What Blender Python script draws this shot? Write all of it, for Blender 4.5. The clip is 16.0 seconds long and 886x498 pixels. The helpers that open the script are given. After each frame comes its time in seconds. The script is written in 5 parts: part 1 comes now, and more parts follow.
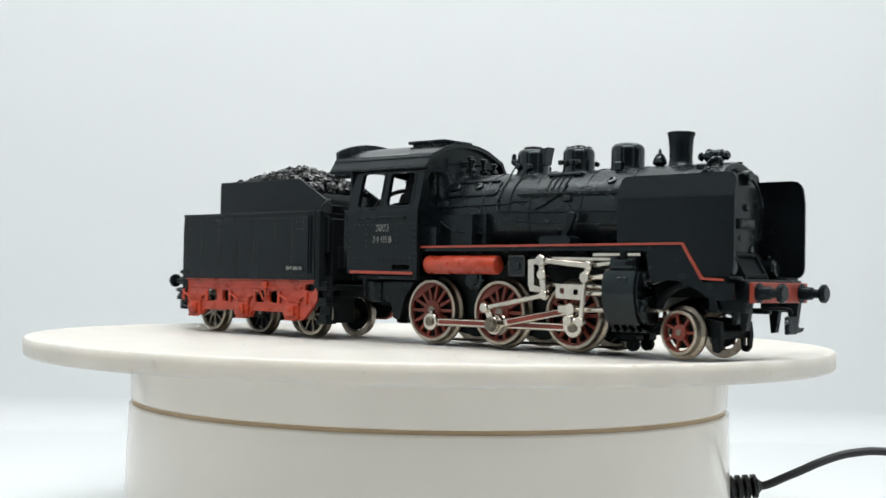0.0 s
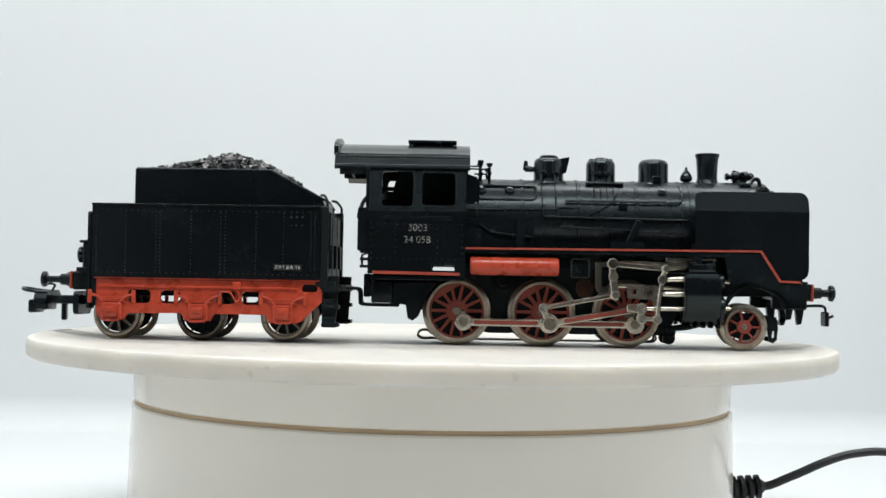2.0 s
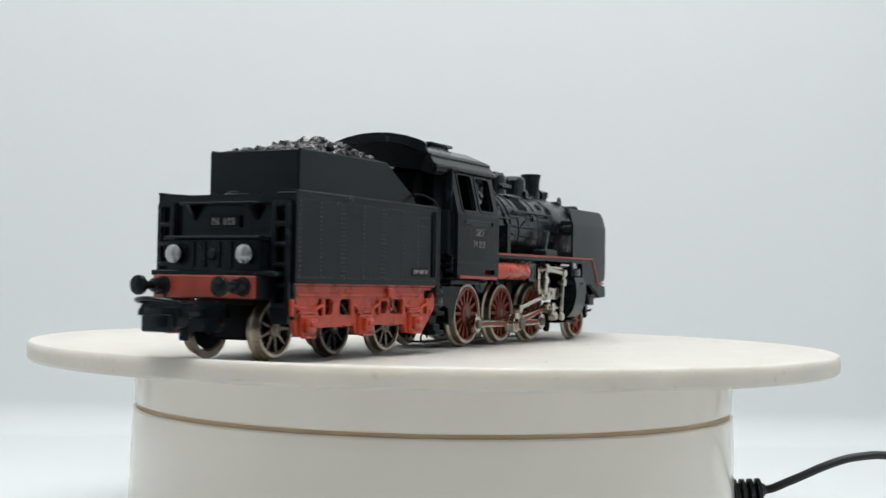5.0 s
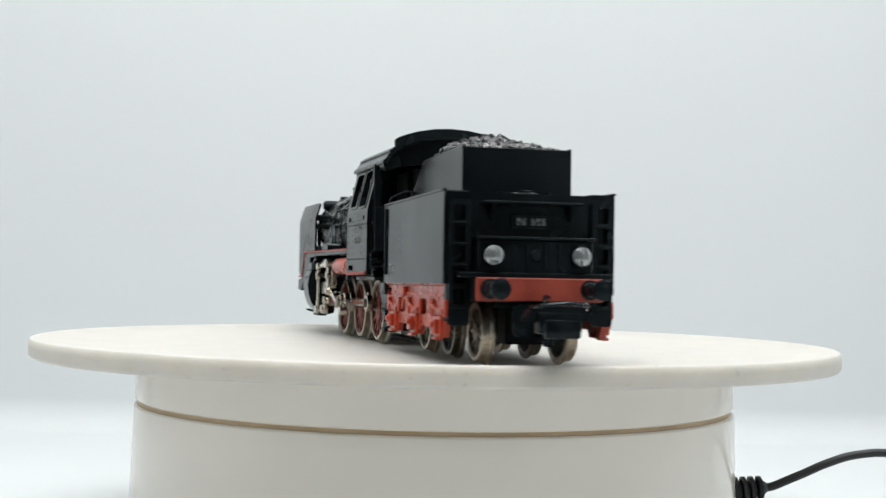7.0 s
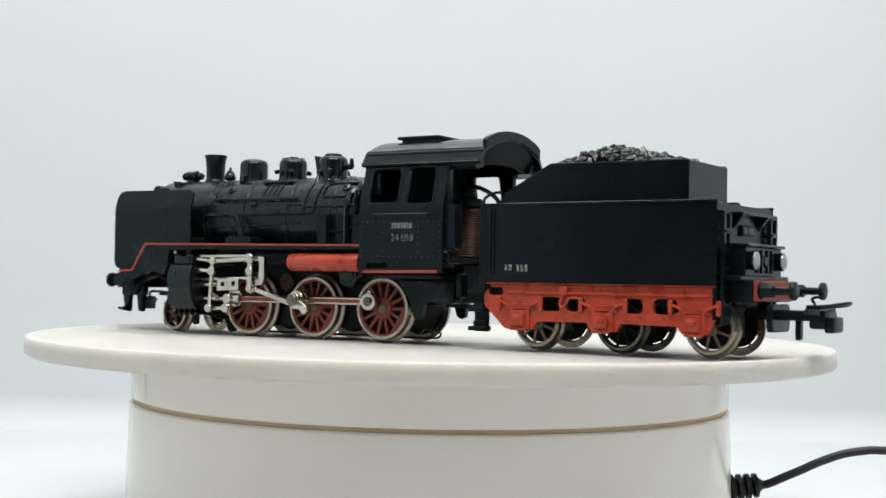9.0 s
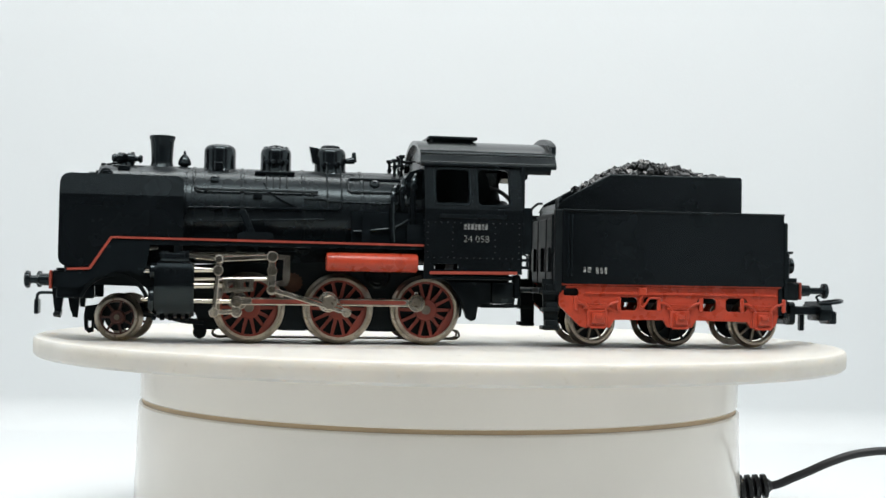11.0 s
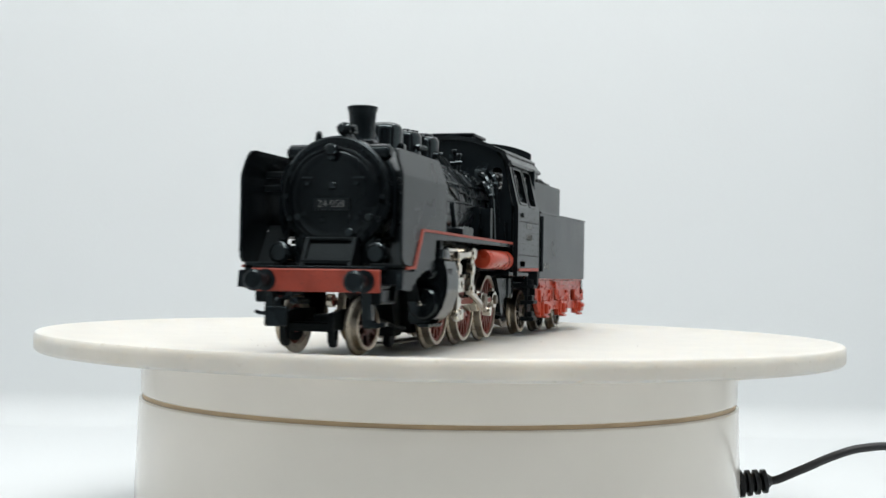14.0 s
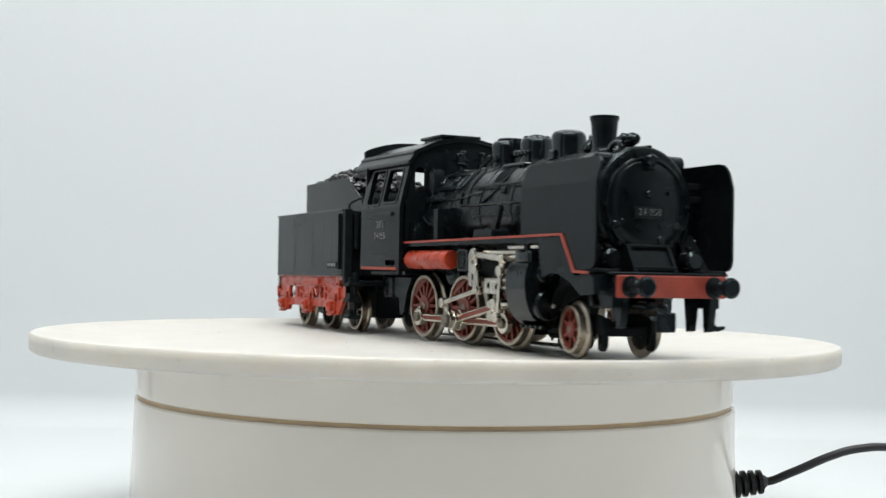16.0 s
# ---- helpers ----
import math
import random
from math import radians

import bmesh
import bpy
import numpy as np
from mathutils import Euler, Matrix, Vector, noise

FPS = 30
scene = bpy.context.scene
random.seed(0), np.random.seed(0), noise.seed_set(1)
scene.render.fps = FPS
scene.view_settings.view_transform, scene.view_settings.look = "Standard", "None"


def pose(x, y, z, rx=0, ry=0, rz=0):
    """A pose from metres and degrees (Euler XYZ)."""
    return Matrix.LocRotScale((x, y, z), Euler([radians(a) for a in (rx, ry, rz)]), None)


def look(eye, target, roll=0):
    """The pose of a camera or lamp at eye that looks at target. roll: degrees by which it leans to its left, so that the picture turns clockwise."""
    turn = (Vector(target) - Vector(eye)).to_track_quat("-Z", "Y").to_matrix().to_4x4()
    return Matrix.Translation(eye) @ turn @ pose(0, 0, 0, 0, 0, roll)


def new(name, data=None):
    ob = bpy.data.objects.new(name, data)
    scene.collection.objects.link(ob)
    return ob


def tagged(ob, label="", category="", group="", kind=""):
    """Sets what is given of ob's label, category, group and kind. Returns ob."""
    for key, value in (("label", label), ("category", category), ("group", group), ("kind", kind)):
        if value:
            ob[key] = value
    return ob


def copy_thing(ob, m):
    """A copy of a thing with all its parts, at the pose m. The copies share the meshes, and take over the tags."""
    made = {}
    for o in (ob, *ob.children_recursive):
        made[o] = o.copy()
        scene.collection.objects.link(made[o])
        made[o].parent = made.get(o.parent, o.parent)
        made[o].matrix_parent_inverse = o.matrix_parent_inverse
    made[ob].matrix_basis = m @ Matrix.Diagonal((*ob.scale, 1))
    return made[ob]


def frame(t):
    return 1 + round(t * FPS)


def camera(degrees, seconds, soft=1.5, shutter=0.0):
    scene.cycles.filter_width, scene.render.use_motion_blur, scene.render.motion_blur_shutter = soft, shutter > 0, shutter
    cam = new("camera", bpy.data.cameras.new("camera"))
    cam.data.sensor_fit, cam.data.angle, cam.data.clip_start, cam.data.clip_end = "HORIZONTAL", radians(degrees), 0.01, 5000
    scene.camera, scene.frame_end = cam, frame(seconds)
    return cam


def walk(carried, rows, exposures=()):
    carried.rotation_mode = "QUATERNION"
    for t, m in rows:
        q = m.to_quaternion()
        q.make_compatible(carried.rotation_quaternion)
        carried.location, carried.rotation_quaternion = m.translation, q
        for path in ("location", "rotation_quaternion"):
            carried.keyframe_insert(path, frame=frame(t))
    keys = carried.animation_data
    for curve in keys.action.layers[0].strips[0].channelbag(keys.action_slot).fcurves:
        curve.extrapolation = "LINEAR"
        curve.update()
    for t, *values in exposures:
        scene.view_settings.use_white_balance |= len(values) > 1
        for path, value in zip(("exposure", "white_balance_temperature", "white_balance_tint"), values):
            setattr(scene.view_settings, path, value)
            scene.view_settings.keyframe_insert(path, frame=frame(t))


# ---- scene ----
# All sizes below are in millimetres; MM turns them into metres.
MM = 0.001
DISC_Z = 50.0          # height of the turntable's top over the floor
EYE = (0.0, -0.332, 0.06509)

# small sway of the camera: seconds, sideways and upright sway in thousandths
SWAY = [(0, -2.6, -9.7), (0.5, -3.1, -1.5), (1, -1.5, -1.5), (1.5, 0.0, 0.0), (2, 2.6, -9.2), (2.5, 2.6, -10.7), (3, 6.1, -7.7), (3.5, 2.6, -1.5), (6, 6.1, -5.6), (6.5, 6.6, -6.7), (7, 6.1, -7.2), (7.5, 2.1, -15.3), (8, -0.5, -15.3), (8.5, -0.5, -10.2), (9, -1.0, -11.3), (11.5, 15.8, -10.7), (12, 15.8, -11.8), (12.5, 16.9, -19.9), (13, 15.3, -26.6), (13.5, 13.8, -20.9), (14, 14.3, -18.9), (14.5, 12.3, -20.4), (15, 11.8, -23.5), (15.5, 9.2, -20.4), (16, 6.7, -17.4)]
# turn of the platter: seconds, degrees
TURN = [(0, -35.67), (0.5, -24.93), (1, -14.41), (1.5, -4.33), (2, 4.97), (2.5, 15.51), (3, 26.01), (3.5, 36.73), (6, 89.41), (6.5, 100.23), (7, 110.85), (7.5, 121.53), (8, 132.25), (8.5, 142.85), (9, 153.52), (11.5, 205.13), (12, 215.69), (12.5, 226.5), (13, 237.24), (13.5, 248.12), (14, 258.81), (14.5, 270.01), (15, 280.74), (15.5, 291.34), (16, 301.94)]

# the camera and its walk
cam = camera(37.563, 16.0, soft=1.5, shutter=0.6)
FOCAL = 2305.40


def aim(dx, dy):
    """Where the camera looks with that sway."""
    a, b, lean = 0.007402, -0.029805, 0.017017
    u = (-dx * math.cos(lean) - dy * math.sin(lean)) / FOCAL
    v = (dx * math.sin(lean) - dy * math.cos(lean)) / FOCAL
    y1 = math.cos(b) - v * math.sin(b)
    z1 = -math.sin(b) - v * math.cos(b)
    x1 = u * math.cos(a) + y1 * math.sin(a)
    y1 = -u * math.sin(a) + y1 * math.cos(a)
    return (EYE[0] + x1, EYE[1] + y1, EYE[2] + z1)


# the clip's camera opens and closes a little as the dark model turns
EXPOSURES = ((0, 0.13), (3.7, 0.13), (5.6, -0.13), (6.5, -0.13), (7.0, 0.04), (9.0, 0.06), (11.3, 0.21), (13.0, 0.22), (13.5, 0.08), (14.0, 0.07), (14.5, -0.04), (15.0, 0.04), (16.0, 0.05))
walk(cam, [(t, look(EYE, aim(dx, dy), 0.9750)) for t, dx, dy in SWAY], EXPOSURES)

# ---- light: two soft lamp strips under the roof of a white photo tent ----
world = bpy.data.worlds.new("room_dark")
scene.world = world
world.use_nodes = True
world.node_tree.nodes["Background"].inputs[0].default_value = (0.75, 0.85, 1.0, 1)
world.node_tree.nodes["Background"].inputs[1].default_value = 0.03
for lamp_y, aim_y, aim_z, lamp_depth, watts in ((-0.265, -0.03, 0.03, 0.11, 3.2), (0.13, 0.22, 0.12, 0.10, 1.45)):
    strip = bpy.data.lights.new("tent_lamp", "AREA")
    strip.shape, strip.size, strip.size_y, strip.energy = "RECTANGLE", 0.56, lamp_depth, watts
    strip.color = (1.0, 0.99, 0.97)
    new("tent_lamp", strip).matrix_world = look((0, lamp_y, 0.545), (0, aim_y, aim_z))


# ---- materials ----
def paint(name, base, rough=0.5, metal=0.0, vary=0.15, scale=250.0, bump=0.15, fine=1500.0, spec=0.5, wear=None, coat=0.0, tint=None, depth=0.0):
    """Procedural surface: colour varied at two scales, uneven gloss, fine relief; wear: a colour that shows in patches; depth: how far light seeps in."""
    m = bpy.data.materials.new(name)
    m.use_nodes = True
    nt = m.node_tree
    nodes, link = nt.nodes, nt.links.new
    bsdf = nodes["Principled BSDF"]
    tc = nodes.new("ShaderNodeTexCoord")
    big = nodes.new("ShaderNodeTexNoise")
    big.inputs["Scale"].default_value, big.inputs["Detail"].default_value = scale, 4
    small = nodes.new("ShaderNodeTexNoise")
    small.inputs["Scale"].default_value, small.inputs["Detail"].default_value = fine, 3
    link(tc.outputs["Object"], big.inputs["Vector"])
    link(tc.outputs["Object"], small.inputs["Vector"])
    ramp = nodes.new("ShaderNodeMapRange")
    ramp.inputs["From Min"].default_value, ramp.inputs["From Max"].default_value = 0.3, 0.7
    ramp.inputs["To Min"].default_value, ramp.inputs["To Max"].default_value = 1 - vary, 1 + vary
    link(big.outputs["Fac"], ramp.inputs["Value"])
    hue = nodes.new("ShaderNodeHueSaturation")
    hue.inputs["Color"].default_value = (*base, 1)
    link(ramp.outputs["Result"], hue.inputs["Value"])
    colour = hue.outputs["Color"]
    if wear:
        patch = nodes.new("ShaderNodeMapRange")
        patch.inputs["From Min"].default_value, patch.inputs["From Max"].default_value = wear[1], wear[1] + 0.08
        link(small.outputs["Fac"], patch.inputs["Value"])
        mix = nodes.new("ShaderNodeMix")
        mix.data_type = "RGBA"
        link(patch.outputs["Result"], mix.inputs["Factor"])
        link(colour, mix.inputs["A"])
        mix.inputs["B"].default_value = (*wear[0], 1)
        colour = mix.outputs["Result"]
    link(colour, bsdf.inputs["Base Color"])
    gloss = nodes.new("ShaderNodeMapRange")
    gloss.inputs["To Min"].default_value, gloss.inputs["To Max"].default_value = max(rough - 0.12, 0.02), min(rough + 0.12, 1)
    link(big.outputs["Fac"], gloss.inputs["Value"])
    link(gloss.outputs["Result"], bsdf.inputs["Roughness"])
    bsdf.inputs["Metallic"].default_value = metal
    bsdf.inputs["Specular IOR Level"].default_value = spec
    bsdf.inputs["Coat Weight"].default_value = coat
    if depth:
        bsdf.inputs["Subsurface Weight"].default_value, bsdf.inputs["Subsurface Scale"].default_value = 0.7, depth
        bsdf.inputs["Subsurface Radius"].default_value = (1.0, 0.9, 0.75)
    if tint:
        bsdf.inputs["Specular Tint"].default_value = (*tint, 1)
    if bump:
        relief = nodes.new("ShaderNodeBump")
        relief.inputs["Strength"].default_value, relief.inputs["Distance"].default_value = bump, 0.0002
        link(small.outputs["Fac"], relief.inputs["Height"])
        link(relief.outputs["Normal"], bsdf.inputs["Normal"])
    return m


# bluish camera cast of the blacks, put into their colours and reflection tint
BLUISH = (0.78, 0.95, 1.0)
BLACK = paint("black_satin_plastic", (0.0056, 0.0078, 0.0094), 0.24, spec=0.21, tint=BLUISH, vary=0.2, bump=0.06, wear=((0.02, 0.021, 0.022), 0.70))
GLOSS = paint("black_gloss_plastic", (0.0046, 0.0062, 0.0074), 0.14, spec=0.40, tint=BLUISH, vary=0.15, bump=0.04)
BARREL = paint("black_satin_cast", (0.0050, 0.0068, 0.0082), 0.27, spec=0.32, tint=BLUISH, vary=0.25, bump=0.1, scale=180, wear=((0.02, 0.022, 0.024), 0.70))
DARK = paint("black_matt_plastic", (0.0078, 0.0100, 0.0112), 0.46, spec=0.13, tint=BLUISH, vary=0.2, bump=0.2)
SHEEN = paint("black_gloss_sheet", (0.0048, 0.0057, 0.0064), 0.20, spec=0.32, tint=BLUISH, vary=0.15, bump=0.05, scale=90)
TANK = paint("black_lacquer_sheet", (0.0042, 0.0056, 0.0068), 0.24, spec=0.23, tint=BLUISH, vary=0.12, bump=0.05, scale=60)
RED = paint("red_plastic", (0.40, 0.048, 0.022), 0.29, vary=0.18, bump=0.2, spec=0.42, wear=((0.26, 0.036, 0.02), 0.62))
LINING = paint("red_lining_paint", (0.30, 0.046, 0.026), 0.5, vary=0.15, bump=0.2, wear=((0.10, 0.03, 0.02), 0.66))
RED_BEAM = paint("red_worn_paint", (0.27, 0.040, 0.022), 0.5, vary=0.2, bump=0.2, wear=((0.06, 0.03, 0.025), 0.66))
SPOKE = paint("oxide_red_plastic", (0.19, 0.031, 0.018), 0.5, vary=0.2, bump=0.2, wear=((0.12, 0.03, 0.02), 0.66))
SOOTY = paint("sooty_red_plastic", (0.075, 0.024, 0.017), 0.55, vary=0.3, bump=0.2, wear=((0.03, 0.02, 0.016), 0.6))
NICKEL = paint("nickel_plate", (0.62, 0.58, 0.51), 0.22, 1.0, vary=0.2, bump=0.10, wear=((0.38, 0.34, 0.28), 0.66))
TYRE = paint("worn_nickel_tyre", (0.42, 0.375, 0.31), 0.34, 1.0, vary=0.3, bump=0.15, wear=((0.22, 0.185, 0.14), 0.60))
STEEL = paint("dull_grey_steel", (0.20, 0.18, 0.15), 0.45, 1.0, vary=0.3, bump=0.2, wear=((0.07, 0.055, 0.04), 0.6))
COPPER = paint("brown_coil_wire", (0.05, 0.021, 0.010), 0.4, 0.5, vary=0.4, bump=0.5)
RIVET = paint("scuffed_black_rivets", (0.022, 0.023, 0.024), 0.32, vary=0.5, bump=0.1)
LENS = paint("clear_lamp_lens", (0.34, 0.36, 0.37), 0.14, 0.6, vary=0.2, bump=0.05, coat=0.8)
LETTER = paint("white_lettering", (0.27, 0.28, 0.27), 0.6, vary=0.4, bump=0.0, wear=((0.03, 0.03, 0.03), 0.50))
FAINT = paint("grey_worn_lettering", (0.17, 0.18, 0.18), 0.6, vary=0.3, bump=0.0, wear=((0.03, 0.03, 0.03), 0.52))
COAL = paint("shiny_black_coal", (0.0055, 0.0065, 0.007), 0.16, spec=0.42, vary=0.4, scale=900, bump=0.25, fine=2500)
PLATTER = paint("white_platter_plastic", (0.56, 0.545, 0.505), 0.5, vary=0.06, scale=90, bump=0.22, wear=((0.47, 0.445, 0.395), 0.66), fine=520, depth=0.006)
SHELL = paint("white_base_plastic", (0.93, 0.875, 0.79), 0.08, vary=0.03, scale=25, bump=0.03, wear=((0.52, 0.49, 0.44), 0.78), fine=180)
GROOVE = paint("tan_bearing_ring", (0.52, 0.38, 0.23), 0.5, vary=0.12, scale=60, bump=0.1)
RUBBER = paint("black_cable_rubber", (0.012, 0.013, 0.015), 0.45, vary=0.15, bump=0.1)
CLOTH = paint("white_tent_cloth", (0.624, 0.650, 0.662), 0.9, vary=0.015, scale=4, bump=0.15, fine=900, spec=0.1)
ROOM = paint("grey_room_wall", (0.10, 0.10, 0.10), 0.8, vary=0.1, scale=3, bump=0.1, fine=80)


# ---- builders (millimetres) ----
def part(name, bm, material, parent=None, label="", sharp=32, kind=""):
    """Links a bmesh as one mesh object under its thing or part."""
    bmesh.ops.scale(bm, vec=(MM, MM, MM), verts=bm.verts)
    bmesh.ops.recalc_face_normals(bm, faces=bm.faces)
    for f in bm.faces:
        f.smooth = True
    for e in bm.edges:
        if len(e.link_faces) != 2 or e.calc_face_angle(0) > radians(sharp):
            e.smooth = False
    me = bpy.data.meshes.new(name)
    bm.to_mesh(me)
    bm.free()
    me.materials.append(material)
    ob = new(name, me)
    ob.parent = parent
    return tagged(ob, label, kind=kind)


def again(ob, x, y, z, rx=0, ry=0, rz=0):
    """One more piece like ob, with its sub-parts, at a place in its thing."""
    return copy_thing(ob, pose(x * MM, y * MM, z * MM, rx, ry, rz))


def box(bm, x0, x1, y0, y1, z0, z1, bev=0.2, seg=1):
    v = [bm.verts.new((x, y, z)) for x in (x0, x1) for y in (y0, y1) for z in (z0, z1)]
    fs = [bm.faces.new([v[i] for i in q]) for q in ((0, 1, 3, 2), (4, 6, 7, 5), (0, 4, 5, 1), (2, 3, 7, 6), (0, 2, 6, 4), (1, 5, 7, 3))]
    if bev:
        es = list({e for f in fs for e in f.edges})
        bmesh.ops.bevel(bm, geom=es, offset=bev, segments=seg, affect="EDGES", profile=0.5)


def axes(p, q):
    d = (Vector(q) - Vector(p)).normalized()
    a = d.orthogonal().normalized()
    return a, d.cross(a)


def lathe(bm, p, q, rings, seg=28, caps=True):
    """Turned body along p to q: rings of (share of the way, radius)."""
    p, q = Vector(p), Vector(q)
    a, b = axes(p, q)
    loops = []
    for s, r in rings:
        c = p.lerp(q, s)
        loops.append([bm.verts.new(c + (a * math.cos(2 * math.pi * i / seg) + b * math.sin(2 * math.pi * i / seg)) * r) for i in range(seg)])
    for l0, l1 in zip(loops, loops[1:]):
        for i in range(seg):
            bm.faces.new((l0[i], l0[(i + 1) % seg], l1[(i + 1) % seg], l1[i]))
    if caps:
        bm.faces.new(loops[0])
        bm.faces.new(loops[-1])


def rod(bm, p, q, r, r2=None, seg=16, bev=0.0):
    r2 = r if r2 is None else r2
    if bev:
        n = (Vector(q) - Vector(p)).length
        lathe(bm, p, q, [(0, r - bev), (bev / n, r), (1 - bev / n, r2), (1, r2 - bev)], seg)
    else:
        lathe(bm, p, q, [(0, r), (1, r2)], seg)


def tube(bm, pts, r, seg=8):
    """A bent pipe or wire."""
    pts = [Vector(p) for p in pts]
    loops = []
    a = None
    for i, c in enumerate(pts):
        d = (pts[min(i + 1, len(pts) - 1)] - pts[max(i - 1, 0)]).normalized()
        a = d.orthogonal().normalized() if a is None else (a - d * a.dot(d)).normalized()
        b = d.cross(a)
        loops.append([bm.verts.new(c + (a * math.cos(2 * math.pi * k / seg) + b * math.sin(2 * math.pi * k / seg)) * r) for k in range(seg)])
    for l0, l1 in zip(loops, loops[1:]):
        for k in range(seg):
            bm.faces.new((l0[k], l0[(k + 1) % seg], l1[(k + 1) % seg], l1[k]))
    bm.faces.new(loops[0])
    bm.faces.new(loops[-1])


def smooth_path(pts, n=6):
    """Catmull-Rom points through pts."""
    pts = [Vector(p) for p in pts]
    out = []
    for i in range(len(pts) - 1):
        p0, p1, p2, p3 = pts[max(i - 1, 0)], pts[i], pts[i + 1], pts[min(i + 2, len(pts) - 1)]
        for k in range(n):
            t = k / n
            out.append(0.5 * (2 * p1 + (p2 - p0) * t + (2 * p0 - 5 * p1 + 4 * p2 - p3) * t * t + (3 * p1 - p0 - 3 * p2 + p3) * t ** 3))
    return out + [pts[-1]]


def place(axis, u, v, w):
    return {"x": (w, u, v), "y": (u, w, v), "z": (u, v, w)}[axis]


def plate(bm, outer, axis, a, b, holes=(), bend=None):
    """A sheet with openings that go through it: outline and holes in the plane across axis, from a to b. bend moves points."""
    faces = []
    loops = [outer, *holes]
    side = []
    for w in (a, b):
        edges, vs = [], []
        for loop in loops:
            ring = []
            for u, v in loop:
                co = place(axis, u, v, w)
                ring.append(bm.verts.new(bend(*co) if bend else co))
            vs.append(ring)
            edges += [bm.edges.new((ring[i], ring[(i + 1) % len(ring)])) for i in range(len(ring))]
        bmesh.ops.triangle_fill(bm, use_beauty=True, use_dissolve=False, edges=edges)
        side.append(vs)
    for r0, r1 in zip(*side):
        for i in range(len(r0)):
            j = (i + 1) % len(r0)
            bm.faces.new((r0[i], r0[j], r1[j], r1[i]))


def rounded(x0, x1, z0, z1, r=0.8, n=4):
    """Outline of a rectangle with round corners."""
    out = []
    for cx, cz, s in ((x1 - r, z1 - r, 0), (x0 + r, z1 - r, 90), (x0 + r, z0 + r, 180), (x1 - r, z0 + r, 270)):
        out += [(cx + r * math.cos(radians(s + 90 * i / n)), cz + r * math.sin(radians(s + 90 * i / n))) for i in range(n + 1)]
    return out


def disc(cx, cz, r, n=24):
    return [(cx + r * math.cos(2 * math.pi * i / n), cz + r * math.sin(2 * math.pi * i / n)) for i in range(n)]


def link_bar(bm, p, q, w, y0, y1, boss=0.0, boss2=None):
    """A flat rod from p to q (x, z) with round ends, between y0 and y1."""
    (ax, az), (bx, bz) = p, q
    a = math.atan2(bz - az, bx - ax)
    s = 1 if y1 > y0 else -1
    cut = min(0.22, abs(y1 - y0) * 0.4, w * 0.2)
    rings = []
    for y, r in ((y0, w / 2), (y1 - s * cut, w / 2), (y1, w / 2 - cut)):
        ring = []
        for cx, cz, side in ((bx, bz, -90), (ax, az, 90)):
            ring += [bm.verts.new((cx + r * math.cos(a + radians(side + 22.5 * i)), y, cz + r * math.sin(a + radians(side + 22.5 * i)))) for i in range(9)]
        rings.append(ring)
    for r0, r1 in zip(rings, rings[1:]):
        for i in range(18):
            bm.faces.new((r0[i], r0[(i + 1) % 18], r1[(i + 1) % 18], r1[i]))
    bm.faces.new(rings[0])
    bm.faces.new(rings[2])
    boss2 = boss if boss2 is None else boss2
    for (cx, cz), r in ((p, boss), (q, boss2)):
        if r:
            rod(bm, (cx, y0 - 0.05 * s, cz), (cx, y1 + 0.35 * s, cz), r, seg=18, bev=0.12)


def text_part(name, words, size, m, parent, material, label=""):
    """Lettering in the built-in font, as a thin mesh."""
    cu = bpy.data.curves.new(name, "FONT")
    cu.body, cu.size, cu.align_x, cu.align_y, cu.extrude = words, size * MM, "CENTER", "CENTER", 0.04 * MM
    cu.offset = -0.035 * MM
    tmp = bpy.data.objects.new(name, cu)
    scene.collection.objects.link(tmp)
    me = bpy.data.meshes.new_from_object(tmp.evaluated_get(bpy.context.evaluated_depsgraph_get()))
    bpy.data.objects.remove(tmp)
    me.materials.clear()
    me.materials.append(material)
    ob = new(name, me)
    ob.parent = parent
    ob.matrix_basis = m
    return tagged(ob, label)


# ---- the tent: floor with a sweep, walls, ceiling, and the dim room in front ----
def sheet(name, outline, y_or_x, a, b, material, label, axis):
    bm = bmesh.new()
    plate(bm, outline, axis, a, b)
    return tagged(part(name, bm, material, None, label), category="backdrop", kind="structure")


